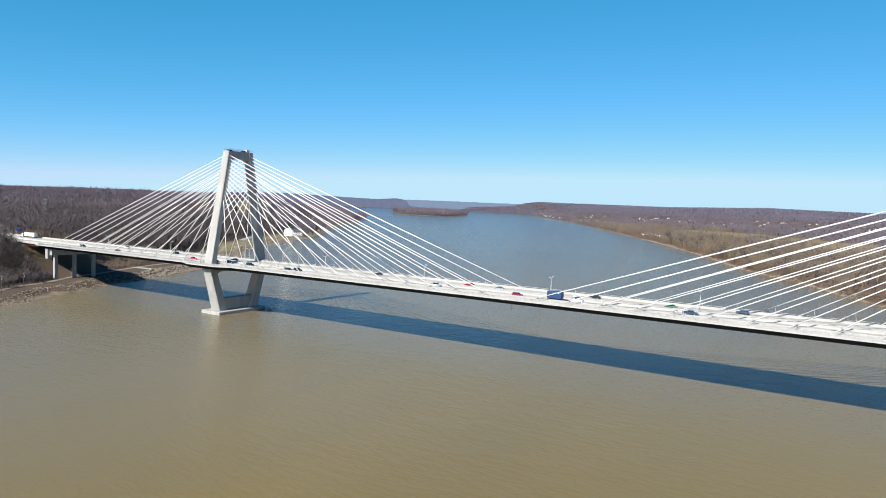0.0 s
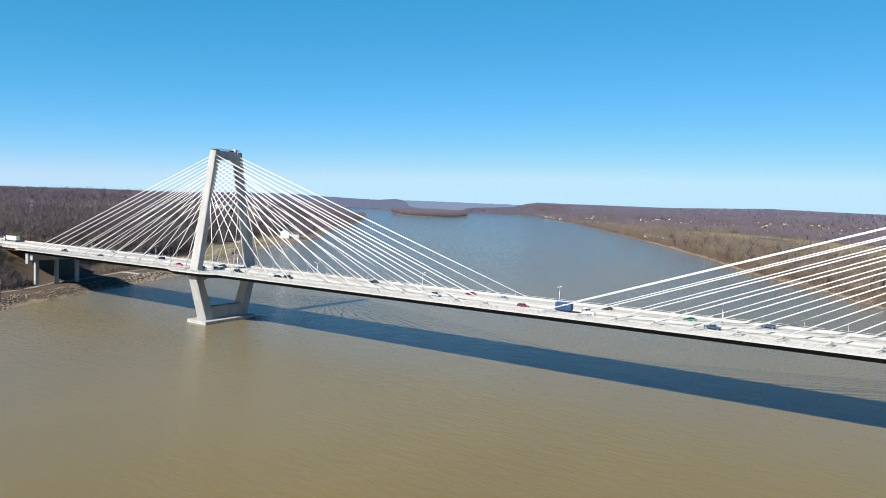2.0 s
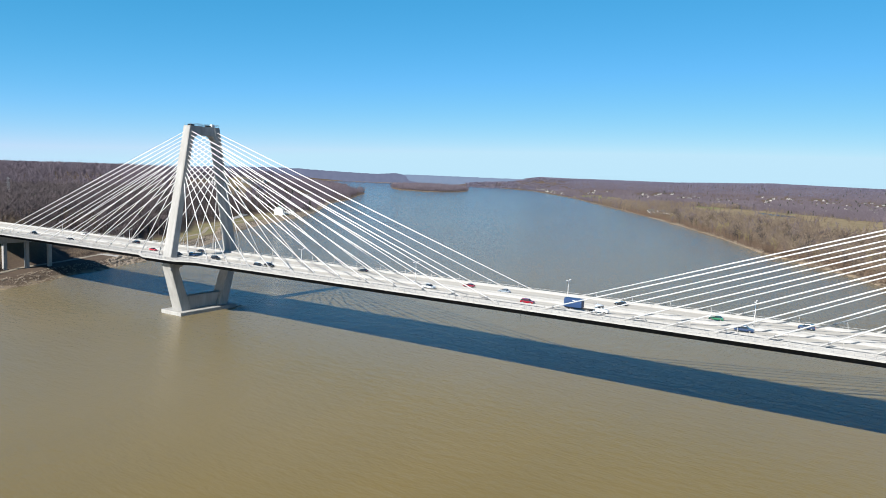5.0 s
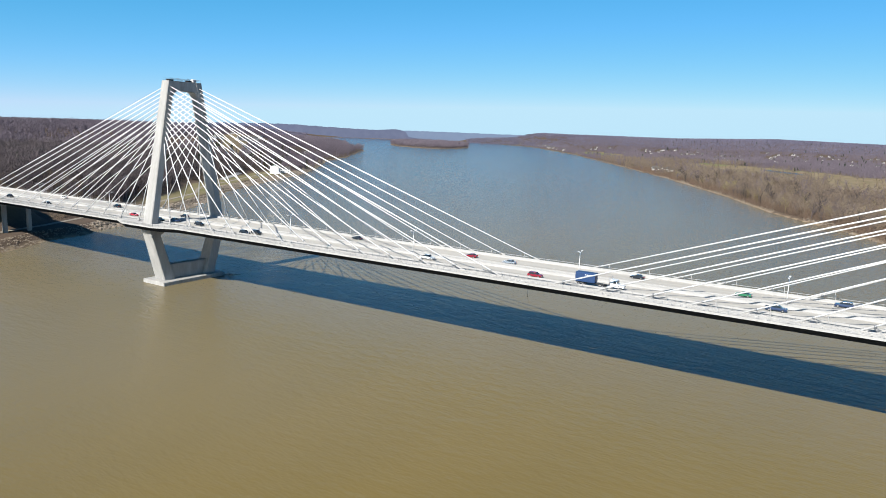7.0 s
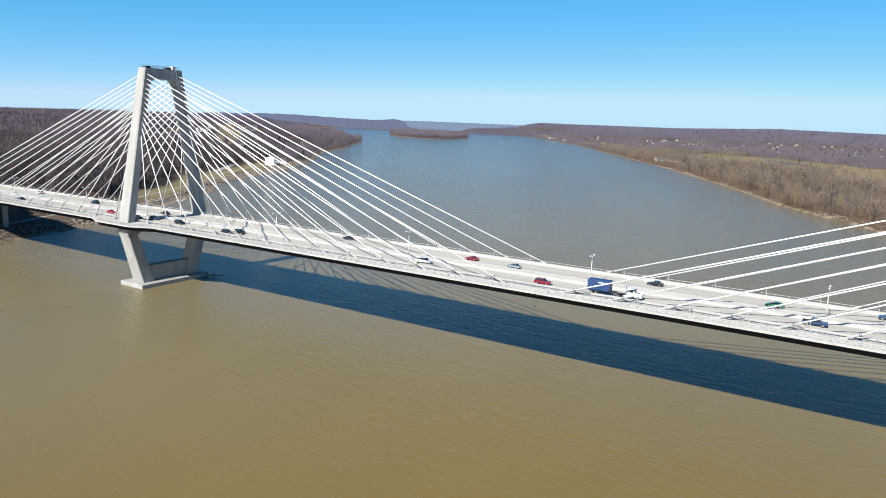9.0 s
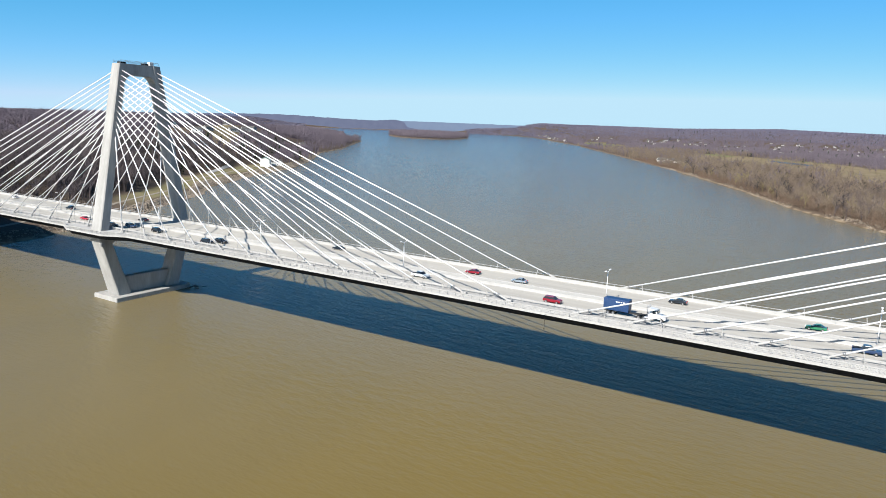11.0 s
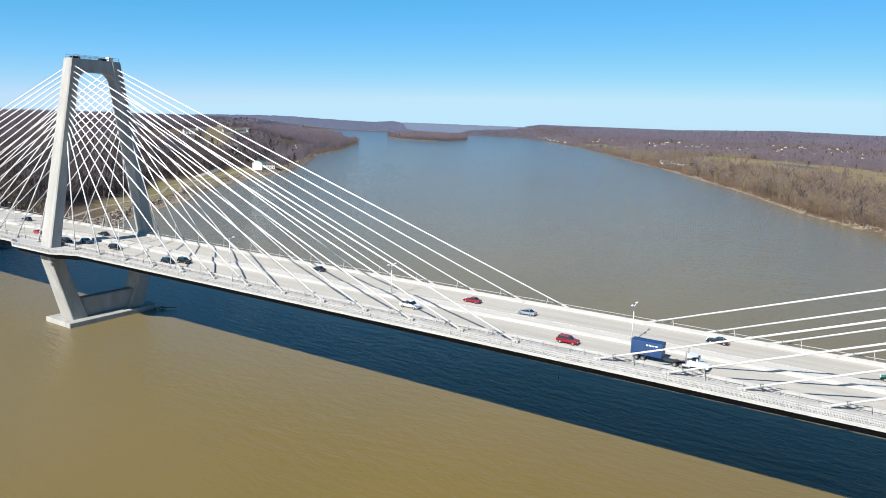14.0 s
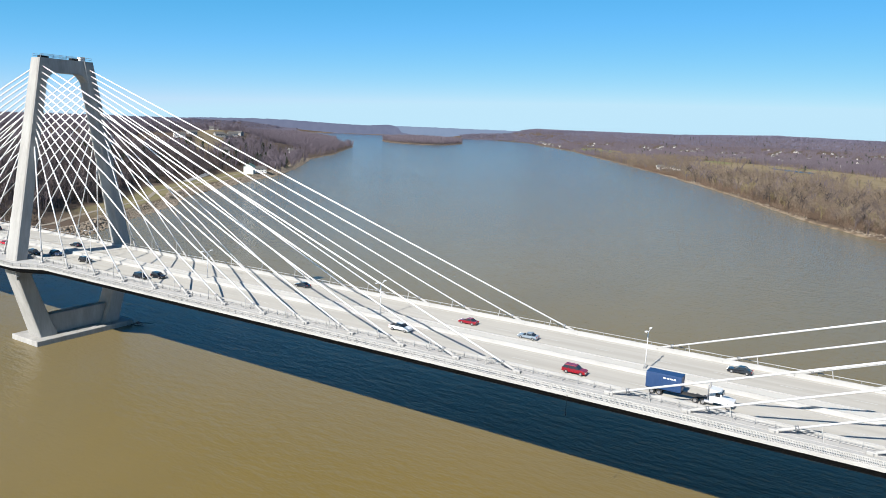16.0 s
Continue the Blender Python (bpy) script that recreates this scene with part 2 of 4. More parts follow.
def ground_material():
    """Leaf litter, dry grass and sand, mixed by noise and by height above the river."""
    m = bpy.data.materials.new("winter_ground")
    m.use_nodes = True
    n, l = m.node_tree.nodes, m.node_tree.links
    b = n["Principled BSDF"]
    b.inputs["Roughness"].default_value = 0.95
    b.inputs["Specular IOR Level"].default_value = 0.1
    geo = n.new("ShaderNodeNewGeometry")
    sep = n.new("ShaderNodeSeparateXYZ")
    l.new(geo.outputs["Position"], sep.inputs[0])

    def noise_at(scale, detail=4):
        t = n.new("ShaderNodeTexNoise")
        t.inputs["Scale"].default_value, t.inputs["Detail"].default_value = scale, detail
        l.new(geo.outputs["Position"], t.inputs["Vector"])
        return t.outputs["Fac"]

    def blend(fac, a, c):
        x = n.new("ShaderNodeMix")
        x.data_type = "RGBA"
        l.new(fac, x.inputs["Factor"])
        for s, v in ((6, a), (7, c)):
            if isinstance(v, tuple):
                x.inputs[s].default_value = (*v, 1)
            else:
                l.new(v, x.inputs[s])
        return x.outputs[2]

    def span(value, lo, hi):
        r = n.new("ShaderNodeMapRange")
        r.interpolation_type = "SMOOTHSTEP"
        r.inputs["From Min"].default_value, r.inputs["From Max"].default_value = lo, hi
        l.new(value, r.inputs["Value"])
        return r.outputs["Result"]

    litter = blend(noise_at(0.03), (0.088, 0.065, 0.050), (0.057, 0.043, 0.035))
    litter = blend(span(noise_at(0.6), 0.4, 0.8), litter, (0.109, 0.083, 0.057))
    grass = blend(span(noise_at(0.035, 6), 0.35, 0.65), (0.140, 0.113, 0.060), (0.190, 0.150, 0.096))
    where = n.new("ShaderNodeAttribute")
    where.attribute_name = "grass"
    top = blend(where.outputs["Fac"], litter, grass)
    mown = n.new("ShaderNodeAttribute")
    mown.attribute_name = "lawn"
    turf = blend(span(noise_at(0.05, 5), 0.35, 0.7), (0.105, 0.125, 0.045), (0.165, 0.150, 0.075))
    top = blend(mown.outputs["Fac"], top, turf)
    shore = blend(span(noise_at(0.1, 6), 0.38, 0.62), (0.215, 0.168, 0.115), (0.085, 0.064, 0.045))
    ragged = n.new("ShaderNodeMath")
    ragged.operation = "MULTIPLY_ADD"
    ragged.inputs[1].default_value = 2.6
    l.new(noise_at(0.09, 5), ragged.inputs[0])
    l.new(sep.outputs["Z"], ragged.inputs[2])
    l.new(blend(span(ragged.outputs[0], 1.9, 3.1), shore, top), b.inputs["Base Color"])
    return m


GROUND = ground_material()


def haze_glow_material(name, colour, other):
    """Far hills with the daylit haze before them put into a glowing colour."""
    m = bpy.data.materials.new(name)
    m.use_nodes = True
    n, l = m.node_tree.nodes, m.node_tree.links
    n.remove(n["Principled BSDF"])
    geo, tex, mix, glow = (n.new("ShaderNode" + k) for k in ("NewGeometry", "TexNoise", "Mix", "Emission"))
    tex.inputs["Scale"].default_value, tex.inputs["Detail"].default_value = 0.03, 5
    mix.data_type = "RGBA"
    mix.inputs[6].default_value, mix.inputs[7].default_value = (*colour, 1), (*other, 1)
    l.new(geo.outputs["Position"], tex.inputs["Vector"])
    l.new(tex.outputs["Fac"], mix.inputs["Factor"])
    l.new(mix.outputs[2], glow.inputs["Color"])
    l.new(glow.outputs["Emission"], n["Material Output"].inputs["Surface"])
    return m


RIDGE_PALE = haze_glow_material("pale_blue_haze_glow", (0.115, 0.155, 0.235), (0.140, 0.180, 0.255))
RIDGE_BLUE = haze_glow_material("blue_grey_haze_glow", (0.075, 0.090, 0.145), (0.110, 0.125, 0.185))


# ---------------------------------------------------------------- mesh helpers
def link(name, bm, mat, parent=None, label=""):
    me = bpy.data.meshes.new(name)
    bm.to_mesh(me)
    bm.free()
    me.materials.append(mat)
    ob = new(name, me)
    ob.parent = parent
    if label:
        ob["label"] = label
    return ob


def part(name, bm, mat, parent, label=""):
    return link(name, bm, mat, parent, label)


def thing(name, place=(0, 0, 0), label="", category="", group="", kind="", turn=0.0):
    e = new(name)
    e.matrix_basis = pose(*place, 0, 0, turn)
    return tagged(e, label, category, group, kind)


def box(x0, x1, y0, y1, z0, z1, bm=None, bevel=0.0):
    bm = bm or bmesh.new()
    made = bmesh.ops.create_cube(bm, size=1.0)["verts"]
    for v in made:
        v.co = Vector(((x0 + x1) / 2 + v.co.x * (x1 - x0), (y0 + y1) / 2 + v.co.y * (y1 - y0), (z0 + z1) / 2 + v.co.z * (z1 - z0)))
    if bevel:
        edges = list({e for v in made for e in v.link_edges})
        bmesh.ops.bevel(bm, geom=edges, offset=bevel, segments=1, affect="EDGES")
    return bm


def loft(rings, bm=None, caps=True):
    """A skin through rings of equally many points."""
    bm = bm or bmesh.new()
    made = [[bm.verts.new(p) for p in r] for r in rings]
    k = len(made[0])
    for a, b in zip(made, made[1:]):
        for i in range(k):
            bm.faces.new((a[i], a[(i + 1) % k], b[(i + 1) % k], b[i]))
    if caps:
        bm.faces.new(made[0][::-1])
        bm.faces.new(made[-1])
    bmesh.ops.recalc_face_normals(bm, faces=bm.faces)
    return bm


def rod(a, b, r0, r1=None, sides=6, bm=None):
    a, b = Vector(a), Vector(b)
    r1 = r0 if r1 is None else r1
    q = (b - a).to_track_quat("Z", "Y")
    return loft([[c + q @ Vector((r * math.cos(2 * math.pi * i / sides), r * math.sin(2 * math.pi * i / sides), 0)) for i in range(sides)]
                 for c, r in ((a, r0), (b, r1))], bm)


def smooth(ob):
    for f in ob.data.polygons:
        f.use_smooth = True
    return ob


# ---------------------------------------------------------------- terrain
LEFT_BANK = [(-6000, -40), (-1200, -30), (-300, -55), (-84, -90), (-65, -97), (-39, -116), (-18, -121), (13, -140), (43, -149), (80, -166), (125, -181),
             (158, -208), (251, -266), (300, -318), (371, -354), (500, -425), (540, -440), (690, -540), (920, -715), (1119, -827), (1610, -1155),
             (1700, -1290), (2254, -1760), (3000, -2700), (3800, -3700), (6000, -6000)]
RIGHT_BANK = [(-6000, 900), (-1000, 700), (0, 500), (200, 400), (361, 321), (407, 293), (492, 255), (560, 215), (634, 172), (840, 85), (1157, -68),
              (1660, -335), (2394, -735), (3500, -1430), (3900, -1900), (4500, -3000), (6000, -4500)]
LY, LX = np.array(LEFT_BANK, float).T
RY, RX = np.array(RIGHT_BANK, float).T
ISLE = (-1575, 2650, 560, 185, radians(122))
DECK_Z, GRADE = 28.9, 0.0053


def step(v, lo, hi):
    u = np.clip((v - lo) / (hi - lo), 0, 1)
    return u * u * (3 - 2 * u)


def waves(x, y, size, seed=0):
    """A smooth wavy value of about -1 to 1."""
    a = x / size + seed * 1.7
    b = y / size - seed * 2.3
    return (np.sin(a + 1.3 * np.sin(b * 0.7)) + np.sin(b * 1.1 + 1.1 * np.sin(a * 0.9 + 2)) + 0.6 * np.sin(1.9 * a - 1.4 * b) + 0.4 * np.sin(3.1 * b + 2.3 * a)) / 2.6


def shore_distance(x, y):
    """Metres inland from the left bank, from the right bank and from the island's edge (negative in the river)."""
    wob = waves(x, y, 14, 3) * 2.0 + waves(x, y, 45, 5) * 3.0
    slope_l = (np.interp(y + 20, LY, LX) - np.interp(y - 20, LY, LX)) / 40
    slope_r = (np.interp(y + 20, RY, RX) - np.interp(y - 20, RY, RX)) / 40
    left = (np.interp(y, LY, LX) - x) / np.sqrt(1 + slope_l ** 2) + wob
    right = (x - np.interp(y, RY, RX)) / np.sqrt(1 + slope_r ** 2) + wob
    cx, cy, a, b, turn = ISLE
    u = ((x - cx) * math.cos(turn) + (y - cy) * math.sin(turn)) / a
    v = (-(x - cx) * math.sin(turn) + (y - cy) * math.cos(turn)) / b
    isle = (1 - np.sqrt(u * u + v * v)) * b + wob * 2
    return left, right, isle


def height(x, y):
    left, right, isle = shore_distance(x, y)
    rough_small, rough_big = waves(x, y, 23, 1), waves(x, y, 160, 2)
    r = np.hypot(x - 250, y + 150)
    bearing = np.degrees(np.arctan2(250 - x, y + 150))
    bank = 4.2 * step(left, 0, 13) + 1.6 * step(left, 30, 60) + 0.3 * rough_small * step(left, 12, 50)
    bluff = 20 * step(left, 48, 105) + (23 - 15 * step(-y, -600, -440)) * step(left, 110, 330 - 130 * step(y, 500, 620)) + (2.5 * rough_small + 5 * rough_big) * step(left, 90, 400)
    bluff = bluff * (1 - 0.75 * step(np.abs(y - 20), 60, 40) * step(left, 0, 50) * step(left, 75, 40))
    bluff = bluff * (1 - 0.82 * step(y, 900, 1250) * step(left, 1100, 350))
    bluff = bluff - 6 * step(bearing, 40, 52) * step(left, 110, 330)
    lh = bank + bluff
    # the spill slope that runs down from the abutment
    lh = np.maximum(lh, (5.8 + 8.5 * step(left, 33, 62) + 5 * step(left, 58, 80) + 0.4 * rough_small) * step(np.abs(y + 4), 46, 26) * step(left, 24, 36))
    # the road cutting on the bridge's line
    on_line = step(np.abs(y), 42, 24) * step(-x, 178, 205)
    lh = lh * (1 - on_line) + (DECK_Z + GRADE * (x - 183) - 0.35) * on_line
    rh = 3.4 * step(right / (1 + 3.0 * np.exp(-((y - 1330) / 200) ** 2)), 0, 9) + 3.0 * step(right, 60, 400) + 0.35 * rough_small * step(right, 10, 60) + (10 + 5 * rough_big) * step(right, 700, 2200)
    ring = np.interp(bearing, [-180, -30, 0, 6.5, 13.5, 22, 24, 25, 26, 27.5, 29.5, 31, 40, 44, 47, 53, 70, 180],
                     [60, 80, 89, 96, 78, 76, 78, 66, 44, 36, 28, 5, 5, 22, 50, 52, 34, 34]) - 3
    hill = step(r, 3000, 4500)
    land = np.where(left > -2, np.maximum(lh + (ring - 44) * hill * step(left, 50, 400), 4.0 * step(left, 0, 13)), np.where(right > -2, rh + (ring - rh) * hill * step(right, 0, 250), -3.0))
    ih = 3.5 * step(isle, 0, 8)
    land = np.where((isle > 0) & (left < 0) & (right < 0), ih, land)
    out = np.maximum(np.maximum(left, right), isle)
    land = np.where(out < 0, np.maximum(-3.0, out * 0.4), land)
    edge = step(r, 4380 + 220 * step(bearing, 29, 31) * step(bearing, 43, 40), 4690)
    return land * (1 - edge) + np.maximum(land, ring + waves(x, y, 120, 6) * 2) * edge


MEADOWS = [(-690, 2540, 330, 100, 114.6), (45, 1650, 480, 165, 124), (330, 1180, 150, 180, 0), (-770, 722, 240, 26, 137), (-260, 2250, 170, 70, 140), (300, 1560, 180, 90, 0)]
LAWNS = [(-700, 2540, 300, 70, 114.6), (70, 1830, 90, 26, 150), (-150, 2000, 120, 30, 115)]


def fields(x, y, patches=MEADOWS):
    """How far a place lies in one of the open patches, 0 to 1."""
    out = x * 0.0
    for cx, cy, a, b, turn in patches:
        c, s = math.cos(radians(turn)), math.sin(radians(turn))
        u, v = ((x - cx) * c + (y - cy) * s) / a, (-(x - cx) * s + (y - cy) * c) / b
        out = np.maximum(out, step(np.sqrt(u * u + v * v) + 0.12 * waves(x, y, 40, 12), 1.05, 0.9))
    return out


def ground_sheet():
    fine = np.radians(np.arange(-40, 90.01, 0.22))
    coarse = np.radians(np.arange(93, 317, 3.5))
    ang = np.concatenate([fine, coarse])
    rad = np.concatenate([[1, 60, 120, 170], np.geomspace(200, 4740, 250)])
    A, R = np.meshgrid(ang, rad)
    X, Y = 250 - R * np.sin(A), -150 + R * np.cos(A)
    Z = height(X, Y)
    left, right, isle = shore_distance(X, Y)
    lawn = step(left, 10, 16) * step(left, 46, 38) * step(Y, 120, 200) * step(Y, 580, 520)
    field = fields(X, Y)
    cut = 0.6 * step(np.abs(Y), 28, 20) * step(-X, 178, 195)
    G = np.clip(np.maximum(np.maximum(lawn, field), cut), 0, 1)
    green = np.clip(np.maximum(0.4 * lawn, fields(X, Y, LAWNS)), 0, 1)
    nr, na = A.shape
    me = bpy.data.meshes.new("ground")
    verts = np.stack([X, Y, Z], -1).reshape(-1, 3)
    i, j = np.meshgrid(np.arange(nr - 1), np.arange(na), indexing="ij")
    k = (j + 1) % na
    faces = np.stack([i * na + j, i * na + k, (i + 1) * na + k, (i + 1) * na + j], -1).reshape(-1, 4)[:, ::-1]
    me.from_pydata(verts.tolist(), [], faces.tolist())
    att = me.attributes.new("grass", "FLOAT", "POINT")
    att.data.foreach_set("value", G.reshape(-1).astype(np.float32))
    att = me.attributes.new("lawn", "FLOAT", "POINT")
    att.data.foreach_set("value", green.reshape(-1).astype(np.float32))
    me.materials.append(GROUND)
    return tagged(smooth(new("ground", me)), "brown winter river banks and wooded hills", "ground", kind="structure")


ground = ground_sheet()


def river():
    bm = bmesh.new()
    bmesh.ops.create_circle(bm, cap_ends=True, radius=4745, segments=160)
    for v in bm.verts:
        v.co += Vector((250, -150, 0))
    return tagged(link("water", bm, WATER), "wide muddy brown river with small ripples", "river", kind="structure")


river()


def far_ridge(reach, stops, material_of, label, seed):
    """A hazy ridge at the world's edge: its top by bearing in degrees, with an uneven, wooded outline."""
    b0, b1 = stops[0][0], stops[-1][0]
    bearings = np.arange(b0, b1, 0.03)
    top = np.interp(bearings, *np.array(stops, float).T)
    top = top + 1.6 * waves(bearings, bearings * 0, 0.21, seed) + 0.9 * waves(bearings, bearings * 0, 0.06, seed + 3)
    x, y = 250 - reach * np.sin(np.radians(bearings)), -150 + reach * np.cos(np.radians(bearings))
    k = len(bearings)
    verts = [(a, b, -2.0) for a, b in zip(x, y)] + [(a, b, c) for a, b, c in zip(x, y, top)]
    me = bpy.data.meshes.new("backdrop")
    me.from_pydata(verts, [], [(i, i + 1, k + i + 1, k + i) for i in range(k - 1)])
    me.materials.append(material_of)
    return tagged(new("backdrop", me), label, "distant hills", kind="structure")


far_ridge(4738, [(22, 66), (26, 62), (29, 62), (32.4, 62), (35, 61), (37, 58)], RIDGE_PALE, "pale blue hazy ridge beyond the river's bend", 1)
far_ridge(4728, [(33.2, 2), (34.8, 20), (35.05, 52), (35.3, 60), (35.8, 67), (36.5, 64), (37.4, 57), (39.6, 60), (42, 66), (44, 72), (46, 72), (50, 64), (53, 50), (56, 10)], RIDGE_BLUE, "wooded ridge above the far shore, glowing blue-grey for the hazy air", 5)


# ---------------------------------------------------------------- bridge
SPAN, END_L, END_R = 366.0, -172.0, 540.0
PLANE = 16.4                      # the cable planes stand this far from the bridge's middle


def deck_z(x):
    return DECK_Z + GRADE * (x - 183)


def bulge(x):
    """How far the footpath swings out to pass a tower leg."""
    d = min(abs(x), abs(x - SPAN))
    return 4.2 * max(0.0, min(1.0, (20 - d) / 9))


XS = sorted({END_L, -20, -11, 11, 20, SPAN - 20, SPAN - 11, SPAN + 11, SPAN + 20, END_R, *range(-160, 540, 20)})


def strip(section, xs=XS, bm=None):
    """A beam along the bridge: section(x) gives its outline as (y, z above the road)."""
    return loft([[(x, y, deck_z(x) + z) for y, z in section(x)] for x in xs], bm)


def rect(y0, y1, z0, z1, out=0.0):
    return lambda x: [(y0 - out * bulge(x), z0), (y1 - (out * bulge(x) if y1 < -18 else 0), z0), (y1 - (out * bulge(x) if y1 < -18 else 0), z1), (y0 - out * bulge(x), z1)]


def jersey(y, h=1.05, half=0.3):
    return lambda x: [(y - half, 0), (y + half, 0), (y + half * 0.55, 0.35), (y + half * 0.4, h), (y - half * 0.4, h), (y - half * 0.55, 0.35)]


def build_deck():
    d = thing("bridge_deck", label="long pale concrete bridge deck with two carriageways and a footpath", category="bridge deck", kind="structure")
    part("road_slab", strip(rect(-14.2, 17.0, -0.32, 0)), DECK, d, "sun-bleached concrete road surface with tyre tracks")
    part("footpath_slab", strip(rect(-20.9, -16.2, -0.28, 0.05, 1.0)), PARAPET, d, "white concrete footpath")
    part("cable_curb", strip(rect(-16.2, -14.2, -0.32, 0.12)), PARAPET, d, "white concrete curb under the cable anchors")
    part("fascia", strip(rect(-21.15, -20.9, -0.3, 0.35, 1.0)), PARAPET, d, "white fascia edge")
    part("far_fascia", strip(rect(17.0, 17.4, -0.6, 0.2)), PARAPET, d)
    for y in (-17.6, 16.0):
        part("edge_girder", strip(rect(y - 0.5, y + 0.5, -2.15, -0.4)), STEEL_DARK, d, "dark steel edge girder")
    part("overhang_bracket", strip(rect(-19.1, -18.1, -2.0, -0.285, 1.0)), STEEL_DARK, d, "dark steel overhang, near black for the shade under the deck edge")
    bm = bmesh.new()
    for k in range(-37, 119):
        x = k * 4.55
        box(x - 0.2, x + 0.2, -17.1, 15.5, deck_z(x) - 1.7, deck_z(x) - 0.33, bm)
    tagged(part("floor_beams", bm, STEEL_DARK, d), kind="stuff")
    part("median_slab", strip(rect(-1.55, 1.55, 0, 0.72)), MEDIAN, d, "raised white concrete median")
    for y in (-1.85, 1.85):
        part("median_barrier", strip(jersey(y, 0.85)), PARAPET, d, "white concrete barrier")
    part("near_parapet", strip(jersey(-13.9, 1.0)), PARAPET, d, "white concrete barrier")
    part("far_parapet", strip(jersey(15.9, 0.95, 0.24)), PARAPET, d, "white concrete barrier")
    for y in (-12.3, -3.0, 3.0, 14.6):
        part("edge_line", strip(rect(y - 0.09, y + 0.09, 0.004, 0.012)), PAINT_LINE, d, "solid road line")
    dash = box(-1.9, 1.9, -0.09, 0.09, 0.004, 0.012)
    mesh = None
    for y in (-8.2, 8.6):
        for k in range(-13, 37):
            x = k * 12.2
            if mesh is None:
                ob = part("lane_marking", dash, PAINT_LINE, d)
                mesh = ob.data
            else:
                ob = new("lane_marking", mesh)
                ob.parent = d
            ob.location = (x, y, deck_z(x))
    return d


deck = build_deck()


def pickets(line, z0, z1, gap, half):
    """Upright bars along the deck between two heights."""
    verts, faces = [], []
    x = END_L + 4
    while x < 420:
        y, z = line(x), deck_z(x)
        n = len(verts)
        for h in (z0, z1):
            verts += [(x - half, y - half, z + h), (x + half, y - half, z + h), (x, y + half, z + h)]
        faces += [(n, n + 1, n + 4, n + 3), (n + 1, n + 2, n + 5, n + 4), (n + 2, n, n + 3, n + 5)]
        x += gap
    me = bpy.data.meshes.new("picket_infill")
    me.from_pydata(verts, [], faces)
    bm = bmesh.new()
    bm.from_mesh(me)
    bpy.data.meshes.remove(me)
    return bm


def build_railings():
    outer = thing("footpath_railing", label="white steel railing with posts along the footpath's outer edge", category="railing")
    for z, r in ((0.55, 0.05), (0.95, 0.05), (1.38, 0.09)):
        part("rail", strip(lambda x: [(-21.0 - bulge(x) - r, z - r), (-21.0 - bulge(x) + r, z - r), (-21.0 - bulge(x) + r, z + r), (-21.0 - bulge(x) - r, z + r)]), PARAPET, outer)
    mesh = None
    for k in range(232):
        x = END_L + 4 + k * 2.45
        if mesh is None:
            ob = part("post", box(-0.06, 0.06, -0.07, 0.07, 0.3, 1.45), GALVANISED, outer)
            mesh = ob.data
        else:
            ob = new("post", mesh)
            ob.parent = outer
        ob.location = (x, -21.0 - bulge(x), deck_z(x))
    tagged(part("picket_infill", pickets(lambda x: -21.0 - bulge(x), 0.35, 1.32, 0.22, 0.045), PARAPET, outer, "thin white pickets"), kind="stuff")
    inner = thing("inner_railing", label="white steel railing between footpath and cables", category="railing")
    for z, r in ((0.75, 0.04), (1.2, 0.07)):
        part("rail", strip(rect(-15.2 - r, -15.2 + r, z - r, z + r)), PARAPET, inner)
    mesh = None
    for k in range(180):
        x = END_L + 4 + k * 3.05
        if mesh is None:
            ob = part("post", box(-0.06, 0.06, -0.06, 0.06, 0.0, 1.3), GALVANISED, inner)
            mesh = ob.data
        else:
            ob = new("post", mesh)
            ob.parent = inner
        ob.location = (x, -15.2, deck_z(x))
    far = thing("far_railing", label="thin white steel railing along the deck's edge", category="railing")
    for z, r in ((0.6, 0.04), (1.25, 0.06)):
        part("rail", strip(rect(17.2 - r, 17.2 + r, z - r, z + r)), PARAPET, far)
    mesh = None
    for k in range(150):
        x = END_L + 4 + k * 3.66
        if mesh is None:
            ob = part("post", box(-0.05, 0.05, -0.05, 0.05, 0.0, 1.3), GALVANISED, far)
            mesh = ob.data
        else:
            ob = new("post", mesh)
            ob.parent = far
        ob.location = (x, 17.2, deck_z(x))


build_railings()

TOWER_H, LEG_FOOT = 91.0, 23.6


def leg_front(z):
    """Distance of a leg's outer face from the bridge's middle, at height z."""
    return 9.0 + (TOWER_H - z) * 0.1785 if z >= 25 else 20.8 - (25 - z) * 0.285


def leg_ring(z, side, half, deep):
    y0 = leg_front(z) * side
    y1 = (leg_front(z) - deep) * side
    c = 0.35
    return [(-half + c, y0, z), (half - c, y0, z), (half, y0 - c * side, z), (half, y1 + c * side, z), (half - c, y1, z), (-half + c, y1, z), (-half, y1 + c * side, z), (-half, y0 - c * side, z)]


